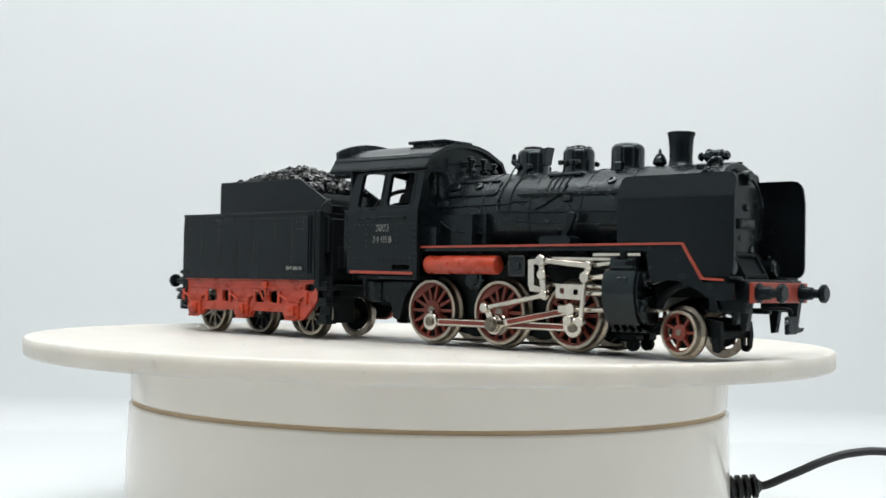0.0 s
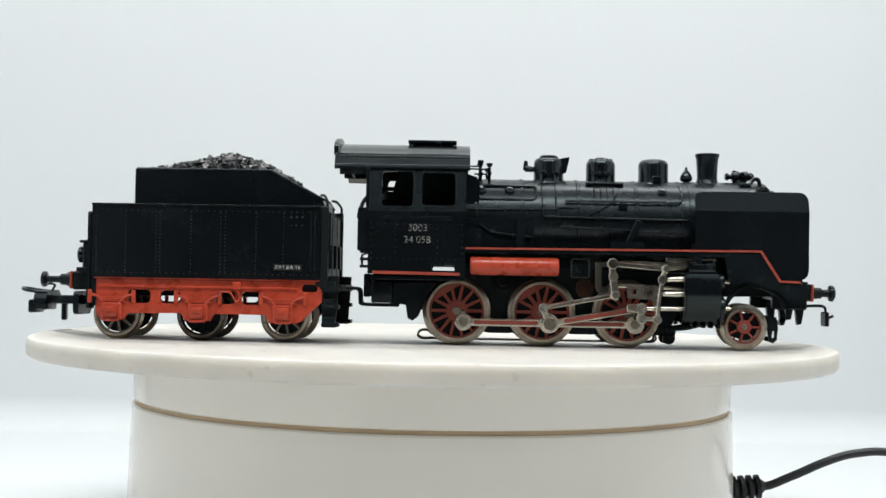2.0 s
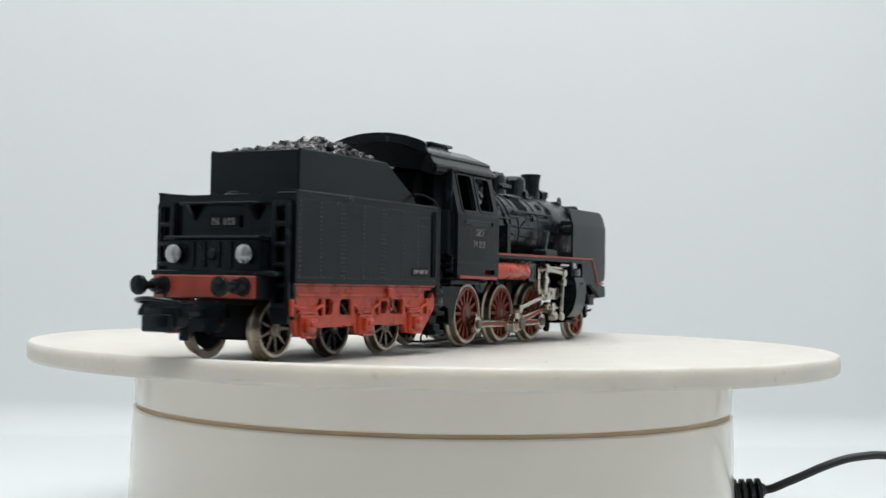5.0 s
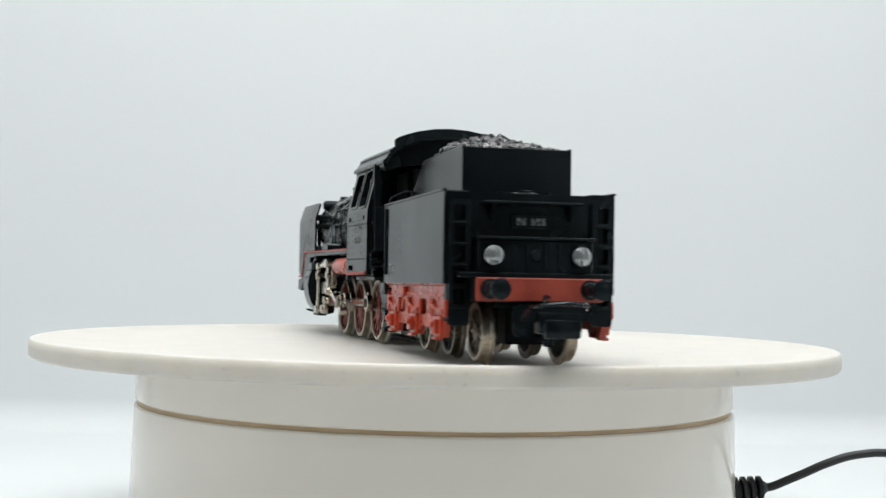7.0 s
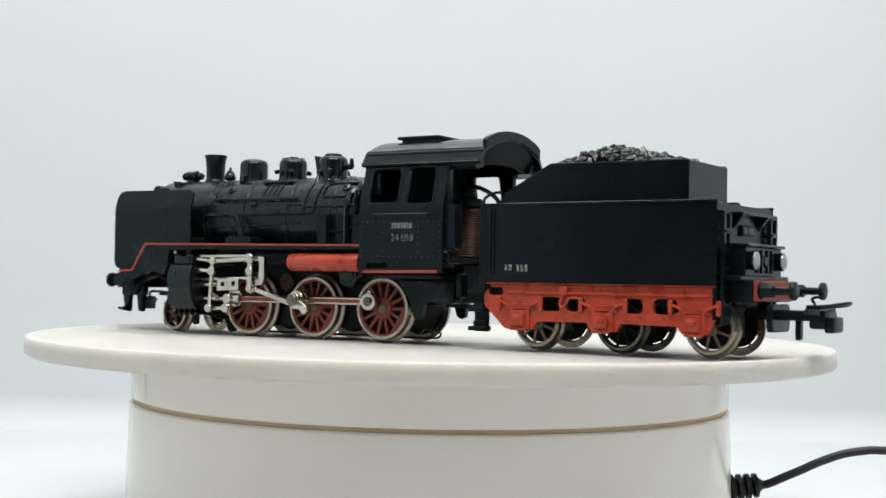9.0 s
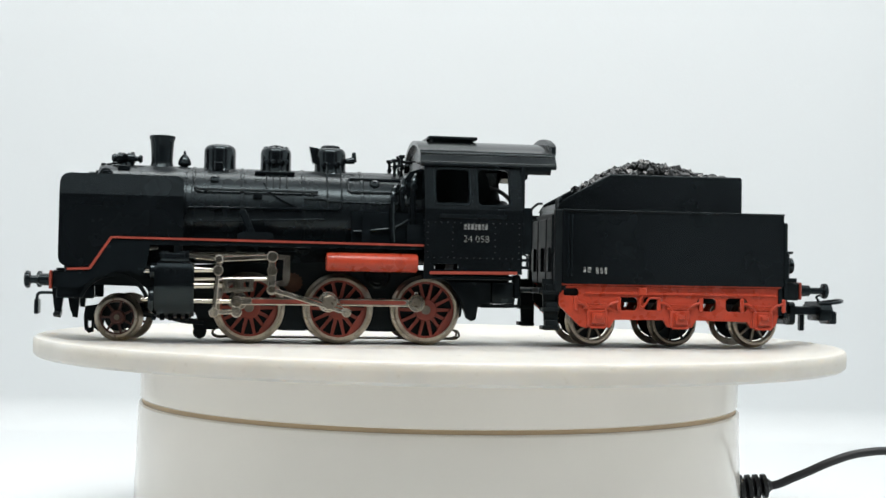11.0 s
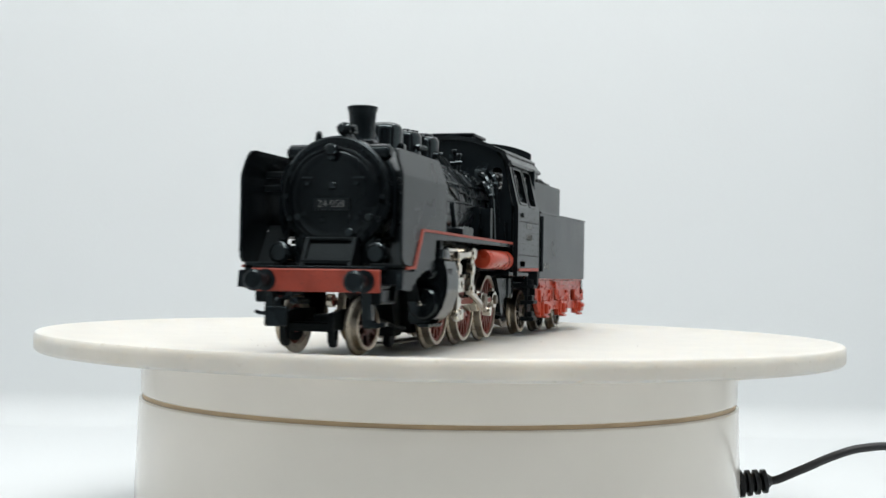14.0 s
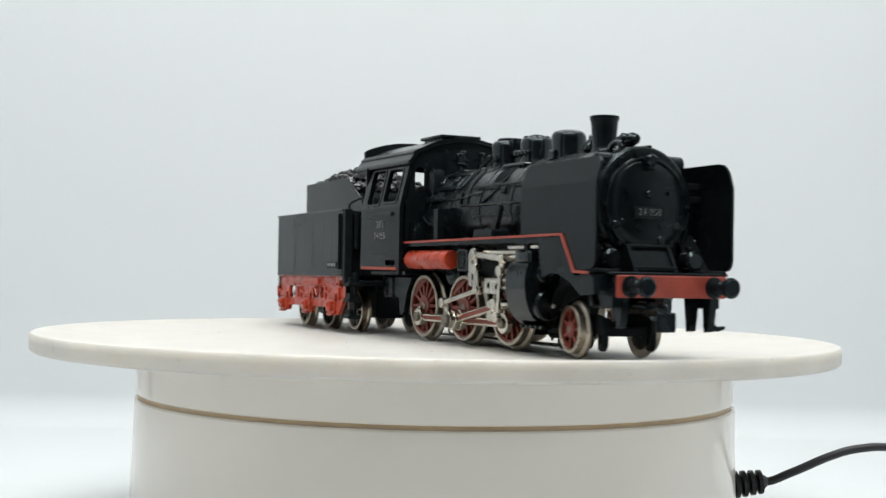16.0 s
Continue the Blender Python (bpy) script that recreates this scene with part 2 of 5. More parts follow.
def tent():
    r, floor_end, top = 14.0, 211.0, 560.0
    curve = [(floor_end + r * math.sin(radians(a)), r - r * math.cos(radians(a))) for a in range(0, 91, 6)]
    inner = [(-340.0, 0.0), *curve, (floor_end + r, top)]
    outer = [(floor_end + r + 3, top), (floor_end + r + 3, -3.0), (-340.0, -3.0)]
    sheet("backdrop", inner + outer, 0, -330, 330, CLOTH, "white cloth floor swept up into the tent's back wall", "x")
    sheet("wall_left", [(-225, 0), (197, 0), (197, 560), (-225, 560)], 0, -333, -330.2, CLOTH, "white cloth side wall of the photo tent", "x")
    sheet("wall_right", [(-225, 0), (197, 0), (197, 560), (-225, 560)], 0, 330.2, 333, CLOTH, "white cloth side wall of the photo tent", "x")
    sheet("ceiling", [(-333, -300), (333, -300), (333, 260), (-333, 260)], 0, 560.2, 563, CLOTH, "white cloth ceiling of the photo tent", "z")
    # added flap, unseen: bounces light onto the base; its opening keeps the blacks dark
    sheet("bounce_flap", [(-333, 0), (-215, 0), (-215, 320), (215, 320), (215, 0), (333, 0), (333, 560), (-333, 560)], 0, -403, -400, CLOTH, "added white cloth flap behind the camera that bounces light, with a wide opening", "y")
    R = 1500.0
    for nm, ax, o, a, b in (("room_wall_back", "y", [(-R, -500), (R, -500), (R, R), (-R, R)], 700, 720), ("room_wall_front", "y", [(-R, -500), (R, -500), (R, R), (-R, R)], -1520, -1500),
                            ("room_wall_left", "x", [(-1500, -500), (700, -500), (700, R), (-1500, R)], -1520, -1500), ("room_wall_right", "x", [(-1500, -500), (700, -500), (700, R), (-1500, R)], 1500, 1520),
                            ("room_ceiling", "z", [(-R, -1500), (R, -1500), (R, 700), (-R, 700)], 1500, 1520), ("room_floor", "z", [(-R, -1500), (R, -1500), (R, 700), (-R, 700)], -520, -500)):
        sheet(nm, o, 0, a, b, ROOM, "dim grey room wall round the tent", ax)
    bm = bmesh.new()
    box(bm, -450, 450, -420, 330, -30, -3.2, 2)
    tagged(part("table", bm, ROOM, None, "plain grey table top under the photo tent"), category="table", kind="structure")


# ---- the turntable ----
def ring_profile(bm, pts, seg=128):
    loops = [[bm.verts.new((r * math.cos(2 * math.pi * i / seg), r * math.sin(2 * math.pi * i / seg), z)) for i in range(seg)] for r, z in pts]
    for l0, l1 in zip(loops, loops[1:]):
        for i in range(seg):
            bm.faces.new((l0[i], l0[(i + 1) % seg], l1[(i + 1) % seg], l1[i]))
    bm.faces.new(loops[0])
    bm.faces.new(loops[-1])


def turntable():
    top = new("turntable")
    top.matrix_basis = pose(0, 0, 0, 0.2, 0.15, 0)   # it stands a little askew
    tagged(top, "round white plastic turntable with a tan groove on white cloth", "turntable")
    bm = bmesh.new()
    ring_profile(bm, [(70, 0.02), (75.0, 0.02), (75.3, 0.6), (74.4, 34.7), (74.0, 35.1), (73.0, 35.15)])
    part("base", bm, SHELL, top, "glossy white round base shell")
    bm = bmesh.new()
    ring_profile(bm, [(70, 34.8), (73.55, 34.8), (73.55, 36.4), (70, 36.4)])
    part("bearing_ring", bm, GROOVE, top, "tan ring in the gap below the platter")
    bm = bmesh.new()
    ring_profile(bm, [(60, -14.0), (73.5, -14.0), (74.0, -13.65), (74.2, -3.7), (60, -3.65)])
    platter = part("platter", bm, SHELL, top, "turning white collar with a wide flat plate")
    platter.location = (0, 0, DISC_Z * MM)
    bm = bmesh.new()
    ring_profile(bm, [(58, -3.55), (96.8, -3.6), (98.2, -3.45), (98.75, -2.9), (98.8, -1.0), (98.75, 0.3), (98.45, 0.75), (97.9, 0.95), (97.0, 0.92), (95.6, 0.55), (91.0, 0.0), (85.0, -0.35), (72, -0.5), (0.5, -0.5)], 160)
    part("plate", bm, PLATTER, platter, "flat white round plate with a soft rim")
    bm = bmesh.new()
    rnd = random.Random(4)
    for k in range(15):
        a, d, s = rnd.uniform(0, 6.283), math.sqrt(rnd.uniform(0.05, 1)) * 68, rnd.uniform(0.06, 0.15)
        x, y = d * math.cos(a), d * math.sin(a)
        box(bm, x - s, x + s, y - s * 0.7, y + s * 0.7, -0.6, -0.4, 0.03)
    part("dust", bm, STEEL, platter, "grey specks of dust", kind="stuff")
    # cable with a ribbed sleeve at its end
    cable = new("power_cable")
    tagged(cable, "thin black power cable with ribbed sleeve beside the turntable", "cable")
    bm = bmesh.new()
    p, q = Vector((73.5, 3, 12.9)), Vector((85.6, 3, 14.4))
    rings = [(0, 3.2)]
    for k in range(5):
        s = 0.12 + k * 0.165
        r = 3.6 - 0.13 * k
        rings += [(s, r - 1.0), (s + 0.025, r), (s + 0.105, r), (s + 0.13, r - 1.0)]
    rings += [(0.97, 1.5), (1.0, 1.2)]
    lathe(bm, p, q, rings, 24)
    part("strain_relief", bm, RUBBER, cable, "ribbed black rubber sleeve")
    bm = bmesh.new()
    tube(bm, smooth_path([(84, 3, 14.2), (87, 3, 14.6), (91, 3, 16.3), (95.4, 3, 18.2), (100, 3, 20.3), (105.5, 3, 22.3), (110, 3, 23.2), (115.4, 3, 23.6), (124, 3, 22.6), (140, 8, 16.5), (165, 20, 6), (190, 40, 1.15), (240, 90, 1.15), (325, 150, 1.15)], 8), 1.08, 14)
    part("cord", bm, RUBBER, cable, "black rubber cord")
    return top, platter


# ---- wheels ----
def spoked_wheel(name, parent, r, width, tyre_mat, centre_mat, spokes, hub, s, weight=None, rim=0.14, label="", share=0.90):
    """A railway wheel standing across y, its outer face towards s; flange inside. Origin in its middle."""
    y0, y1 = (-s * width / 2, s * width / 2)
    bm = bmesh.new()
    tread, inner = r * share, r * (share - rim)
    seg = 48
    prof = [(inner, y0), (r * 0.99, y0), (r, y0 + s * 0.25), (r * 0.985, y0 + s * 0.6), (tread + 0.05, y0 + s * 0.95), (tread, y0 + s * 1.2), (tread - 0.06, y1 - s * 0.15), (tread - 0.2, y1), (inner + 0.05, y1), (inner, y1 - s * 0.1)]
    loops = [[bm.verts.new((a * math.cos(2 * math.pi * i / seg), y, a * math.sin(2 * math.pi * i / seg))) for i in range(seg)] for a, y in prof]
    for l0, l1 in zip(loops, loops[1:] + loops[:1]):
        for i in range(seg):
            bm.faces.new((l0[i], l0[(i + 1) % seg], l1[(i + 1) % seg], l1[i]))
    wheel = part(name, bm, tyre_mat, parent, label)
    ya, yb = y1 - s * 1.3, y1 - s * 0.35
    w0, w1 = r * 0.052, r * 0.035
    bm = bmesh.new()
    plate(bm, [(hub * 0.8, w0), (inner * 1.01, w1), (inner * 1.01, -w1), (hub * 0.8, -w0)], "y", ya, yb - s * 0.1)
    spoke = part("spoke", bm, centre_mat, wheel)
    for k in range(1, spokes):
        again(spoke, 0, 0, 0, 0, 360 * k / spokes, 0)
    bm = bmesh.new()
    rod(bm, (0, y0, 0), (0, yb + s * 0.25, 0), hub, seg=24, bev=0.2)
    part("hub", bm, centre_mat, wheel)
    bm = bmesh.new()
    plate(bm, disc(0, 0, inner * 1.01, 36), "y", ya, yb, [disc(0, 0, inner * 0.93, 36)])
    part("inner_rim", bm, centre_mat, wheel)
    if weight:
        a0, a1 = weight
        bm = bmesh.new()
        out = [(inner * 0.99 * math.cos(radians(a0 + (a1 - a0) * i / 10)), inner * 0.99 * math.sin(radians(a0 + (a1 - a0) * i / 10))) for i in range(11)]
        plate(bm, out, "y", ya, yb)
        part("counterweight", bm, centre_mat, wheel)
    bm = bmesh.new()
    rod(bm, (0, yb, 0), (0, yb + s * 0.45, 0), hub * 0.42, seg=16, bev=0.12)
    part("axle_end", bm, STEEL, wheel)
    return wheel


WHEEL_X = (5.8, 27.1, 48.4)
THROW = 3.15
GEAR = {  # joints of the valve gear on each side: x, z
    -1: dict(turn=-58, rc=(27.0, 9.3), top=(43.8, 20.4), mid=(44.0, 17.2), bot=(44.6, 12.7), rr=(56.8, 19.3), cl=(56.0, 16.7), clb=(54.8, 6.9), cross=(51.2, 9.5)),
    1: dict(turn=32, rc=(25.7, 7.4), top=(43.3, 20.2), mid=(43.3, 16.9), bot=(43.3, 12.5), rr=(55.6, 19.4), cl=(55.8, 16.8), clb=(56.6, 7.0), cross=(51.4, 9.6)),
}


def running_gear(loco):
    for s in (-1, 1):
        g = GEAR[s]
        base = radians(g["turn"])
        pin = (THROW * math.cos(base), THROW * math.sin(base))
        opp = g["turn"] + 180
        for x in WHEEL_X:
            w = spoked_wheel("driving_wheel", loco, 8.6, 2.6, TYRE, SPOKE, 14, 2.7, s, (opp - 42, opp + 42), 0.10, "nickel tyre on a red spoked driving wheel")
            # added dark disc, standing in for the shade seen between the spokes
            bm = bmesh.new()
            rod(bm, (0, -s * 1.1, 0), (0, -s * 0.7, 0), 7.2, seg=36)
            part("gap_shade", bm, DARK, w)
            w.location = (x * MM, s * 8.9 * MM, 8.1 * MM)
        pins = [(x + pin[0], 8.1 + pin[1]) for x in WHEEL_X]
        for k, (px, pz) in enumerate(pins):
            bm = bmesh.new()
            rod(bm, (px, s * 9.6, pz), (px, s * (15.0 if k == 1 else 13.2), pz), 1.15, seg=18, bev=0.15)
            if k == 1:
                lathe(bm, (px, s * 15.0, pz), (px, s * 16.1, pz), [(0, 1.75), (0.8, 1.75), (1, 1.45)], 6)
            part("crank_pin", bm, STEEL, loco, "dull steel crank pin")
        # coupling rod
        bm = bmesh.new()
        link_bar(bm, pins[0], pins[1], 1.9, s * 11.2, s * 12.3, 2.15, 2.5)
        link_bar(bm, pins[1], pins[2], 1.9, s * 11.2, s * 12.3, 0, 2.3)
        for k in (0, 2):
            box(bm, pins[k][0] - 0.5, pins[k][0] + 0.5, min(s * 11.3, s * 12.2), max(s * 11.3, s * 12.2), pins[k][1] + 1.9, pins[k][1] + 2.8, 0.15)
        crod = part("coupling_rod", bm, NICKEL, loco, "bright nickel coupling rod with a red groove")
        bm = bmesh.new()
        for a, b in ((0, 1), (1, 2)):
            (ax, az), (bx, bz) = pins[a], pins[b]
            link_bar(bm, (ax + 3.0, az), (bx - 3.2, bz), 0.95, s * 12.25, s * 12.36)
        part("groove_paint", bm, SPOKE, crod)
        # connecting rod from the middle pin to the crosshead
        bm = bmesh.new()
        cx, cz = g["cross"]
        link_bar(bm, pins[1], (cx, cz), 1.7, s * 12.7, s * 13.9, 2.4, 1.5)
        con = part("connecting_rod", bm, NICKEL, loco, "bright nickel connecting rod with a red groove")
        bm = bmesh.new()
        ax, az = pins[1]
        d = Vector((cx - ax, cz - az)).normalized()
        link_bar(bm, (ax + d.x * 4.2, az + d.y * 4.2), (cx - d.x * 3.6, cz - d.y * 3.6), 1.0, s * 13.85, s * 13.98)
        part("groove_paint", bm, SPOKE, con)
        # return crank, eccentric rod
        bm = bmesh.new()
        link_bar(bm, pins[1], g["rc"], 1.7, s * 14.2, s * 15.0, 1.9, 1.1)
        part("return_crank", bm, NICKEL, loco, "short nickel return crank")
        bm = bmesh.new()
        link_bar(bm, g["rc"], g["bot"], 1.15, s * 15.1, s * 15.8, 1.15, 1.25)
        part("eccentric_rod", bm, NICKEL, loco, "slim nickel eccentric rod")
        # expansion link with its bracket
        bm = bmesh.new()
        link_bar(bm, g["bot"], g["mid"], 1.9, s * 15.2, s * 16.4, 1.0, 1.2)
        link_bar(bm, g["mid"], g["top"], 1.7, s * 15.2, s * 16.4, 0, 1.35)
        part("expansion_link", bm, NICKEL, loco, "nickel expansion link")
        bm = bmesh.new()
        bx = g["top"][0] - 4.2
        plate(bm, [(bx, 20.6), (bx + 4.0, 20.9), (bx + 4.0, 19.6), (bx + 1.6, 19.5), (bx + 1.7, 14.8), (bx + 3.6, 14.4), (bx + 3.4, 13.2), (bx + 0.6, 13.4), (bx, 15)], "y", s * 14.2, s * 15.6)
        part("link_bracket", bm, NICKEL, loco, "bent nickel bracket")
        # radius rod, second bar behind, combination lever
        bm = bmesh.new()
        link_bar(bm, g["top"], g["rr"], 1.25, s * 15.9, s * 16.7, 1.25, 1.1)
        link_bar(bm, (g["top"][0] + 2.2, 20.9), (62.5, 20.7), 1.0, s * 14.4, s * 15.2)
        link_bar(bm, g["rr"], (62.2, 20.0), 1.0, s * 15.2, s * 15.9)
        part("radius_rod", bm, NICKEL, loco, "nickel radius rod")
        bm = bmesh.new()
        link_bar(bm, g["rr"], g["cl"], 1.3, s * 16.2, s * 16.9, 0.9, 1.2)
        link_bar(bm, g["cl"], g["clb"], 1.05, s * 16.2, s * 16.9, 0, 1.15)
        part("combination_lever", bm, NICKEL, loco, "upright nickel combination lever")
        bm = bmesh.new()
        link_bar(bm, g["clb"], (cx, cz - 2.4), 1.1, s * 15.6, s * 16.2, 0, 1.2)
        link_bar(bm, (cx, cz), (cx, cz - 2.4), 1.5, s * 14.6, s * 15.5, 1.35)
        rod(bm, (g["cl"][0], s * 15.4, g["cl"][1]), (62, s * 15.4, 16.9), 0.62, seg=12)
        rod(bm, (58.6, s * 15.4, 16.85), (62, s * 15.4, 16.9), 0.65, 0.85, seg=12)
        rod(bm, (cx, s * 14.5, cz), (62.2, s * 14.5, 9.6), 0.6, seg=12)
        box(bm, cx - 3.6, cx + 1.2, min(s * 13.6, s * 15.2), max(s * 13.6, s * 15.2), cz - 0.8, cz + 1.0, 0.2)
        part("crosshead", bm, NICKEL, loco, "nickel crosshead with its piston rod")
        # slide bar with two square holes
        bm = bmesh.new()
        plate(bm, [(47.5, 12.0), (54.8, 11.6), (54.8, 14.7), (47.5, 15.1)], "y", s * 15.0, s * 15.7, [rounded(48.6, 49.8, 13.0, 14.2, 0.25, 2), rounded(52.3, 53.5, 12.8, 14.0, 0.25, 2)])
        rod(bm, (54.5, s * 14.8, 13.2), (62.2, s * 14.8, 13.2), 0.6, 0.8, seg=14)
        rod(bm, (44.5, s * 14.2, 15.0), (62.2, s * 14.2, 14.6), 0.55, seg=10)
        part("slide_bar", bm, NICKEL, loco, "nickel slide bar plate with square holes")
        # cylinder block
        bm = bmesh.new()
        prof = [(10.6, 18.8), (16.6, 18.8), (17.7, 18.2), (18.3, 16.6), (18.6, 14.0), (18.3, 11.4), (17.5, 8.9), (16.4, 7.2), (14.8, 6.0), (12.5, 5.4), (10.6, 5.8)]
        plate(bm, [(s * a, b) for a, b in prof], "x", 61.8, 69.6)
        prof2 = [(s * (10.6 + (a - 10.6) * 0.93), 12.2 + (b - 12.2) * 0.92) for a, b in prof]
        plate(bm, prof2, "x", 61.2, 70.2)
        box(bm, 63.2, 68.6, min(s * 11.5, s * 17.2), max(s * 11.5, s * 17.2), 18.6, 20.7, 0.4, 2)
        box(bm, 62.4, 64.6, min(s * 12.5, s * 16.8), max(s * 12.5, s * 16.8), 18.6, 21.2, 0.3, 2)
        box(bm, 67.0, 69.0, min(s * 12.5, s * 16.8), max(s * 12.5, s * 16.8), 18.6, 21.0, 0.3, 2)
        rod(bm, (70.0, s * 14.6, 16.4), (71.4, s * 14.6, 16.4), 2.0, seg=20, bev=0.3)
        rod(bm, (70.0, s * 13.8, 9.8), (71.6, s * 13.8, 9.8), 3.2, seg=24, bev=0.4)
        for k in range(5):
            box(bm, 62.2 + 1.9 * k, 63.2 + 1.9 * k, min(s * 12.6, s * 15.2), max(s * 12.6, s * 15.2), 5.0, 5.8, 0.12)
        cyl = part("cylinder", bm, GLOSS, loco, "glossy black steam cylinder block", sharp=40)
        bm = bmesh.new()
        rod(bm, (71.2, s * 14.6, 16.4), (73.9, s * 14.6, 16.4), 0.55, seg=12, bev=0.12)
        rod(bm, (71.4, s * 13.8, 9.8), (73.4, s * 13.8, 9.8), 0.5, seg=12, bev=0.12)
        part("tail_rod", bm, NICKEL, cyl, "bright tail rod")
        bm = bmesh.new()
        box(bm, 57.0 if s < 0 else 69.6, 69.4 if s < 0 else 71.6, min(s * 13.4, s * 15.4), max(s * 13.4, s * 15.4), 21.3, 22.2, 0.15)
        part("gear_plate", bm, NICKEL, cyl, "bright nickel strip over the cylinder")
        # little relief letters are too small to read
        bm = bmesh.new()
        for k in range(2):
            box(bm, 65.4 + 1.5 * k, 66.4 + 1.5 * k, min(s * 18.1, s * 18.45), max(s * 18.1, s * 18.45), 15.4, 16.8, 0.1)
        part("relief_mark", bm, GLOSS, cyl)
        # air tank under the running board
        bm = bmesh.new()
        lathe(bm, (8.9, s * 15.1, 19.35), (30.6, s * 15.1, 19.35), [(0, 2.0), (0.02, 2.25), (0.98, 2.25), (1, 2.0)], 28)
        part("air_tank", bm, RED, loco, "red cylindrical air tank")
        if s > 0:
            continue
        bm = bmesh.new()
        plate(bm, rounded(33.8, 38.2, 16.9, 21.4, 0.6), "y", s * 12.6, s * 15.2)
        rod(bm, (36, s * 14.9, 19.1), (36, s * 15.6, 19.1), 1.1, seg=18, bev=0.2)
        pump = part("lubricator_box", bm, GLOSS, loco, "square dark lubricator box")
        bm = bmesh.new()
        plate(bm, rounded(33.6, 38.4, 16.7, 21.6, 0.7), "y", s * 15.15, s * 15.35, [rounded(33.95, 38.05, 17.05, 21.25, 0.5)])
        part("box_frame", bm, RIVET, pump)


def pony_truck(loco):
    truck = new("pony_truck")
    truck.parent = loco
    truck.matrix_basis = pose(78.2 * MM, -3.5 * MM, 0, 0, 0, -7)
    tagged(truck, "leading pony truck swung to one side")
    for s in (-1, 1):
        w = spoked_wheel("leading_wheel", truck, 5.8, 2.4, TYRE, SPOKE if s < 0 else SOOTY, 7, 1.75, s, None, 0.13, "nickel tyre on a small red spoked wheel" if s < 0 else "nickel tyre on a small sooty spoked wheel", share=0.84)
        w.location = (0, s * 7.9 * MM, 5.3 * MM)
        # small dark disc added as shade in the spoke gaps, open near the rim
        bm = bmesh.new()
        rod(bm, (0, -s * 0.9, 0), (0, -s * 0.4, 0), 3.3, seg=28)
        part("gap_shade", bm, DARK, w)
    bm = bmesh.new()
    rod(bm, (0, -7.5, 5.4), (0, 7.5, 5.4), 1.1, seg=14)
    box(bm, -13, 2.0, -2.4, 2.4, 5.2, 7.4, 0.4)
    for s in (-1, 1):
        plate(bm, [(-3.5, 8.5), (3.5, 8.5), (8.2, 7.8), (8.6, 5.0), (8.3, 2.2), (7.4, 1.3), (6.4, 1.6), (6.0, 4.6), (2, 4.8), (-3.5, 6.0)], "y", s * 4.6, s * 5.8, [rounded(6.7, 7.7, 2.6, 4.6, 0.4, 3)])
    box(bm, 5.8, 7.6, -5.6, 5.6, 4.2, 6.0, 0.3)
    part("truck_frame", bm, DARK, truck, "black pony truck frame")


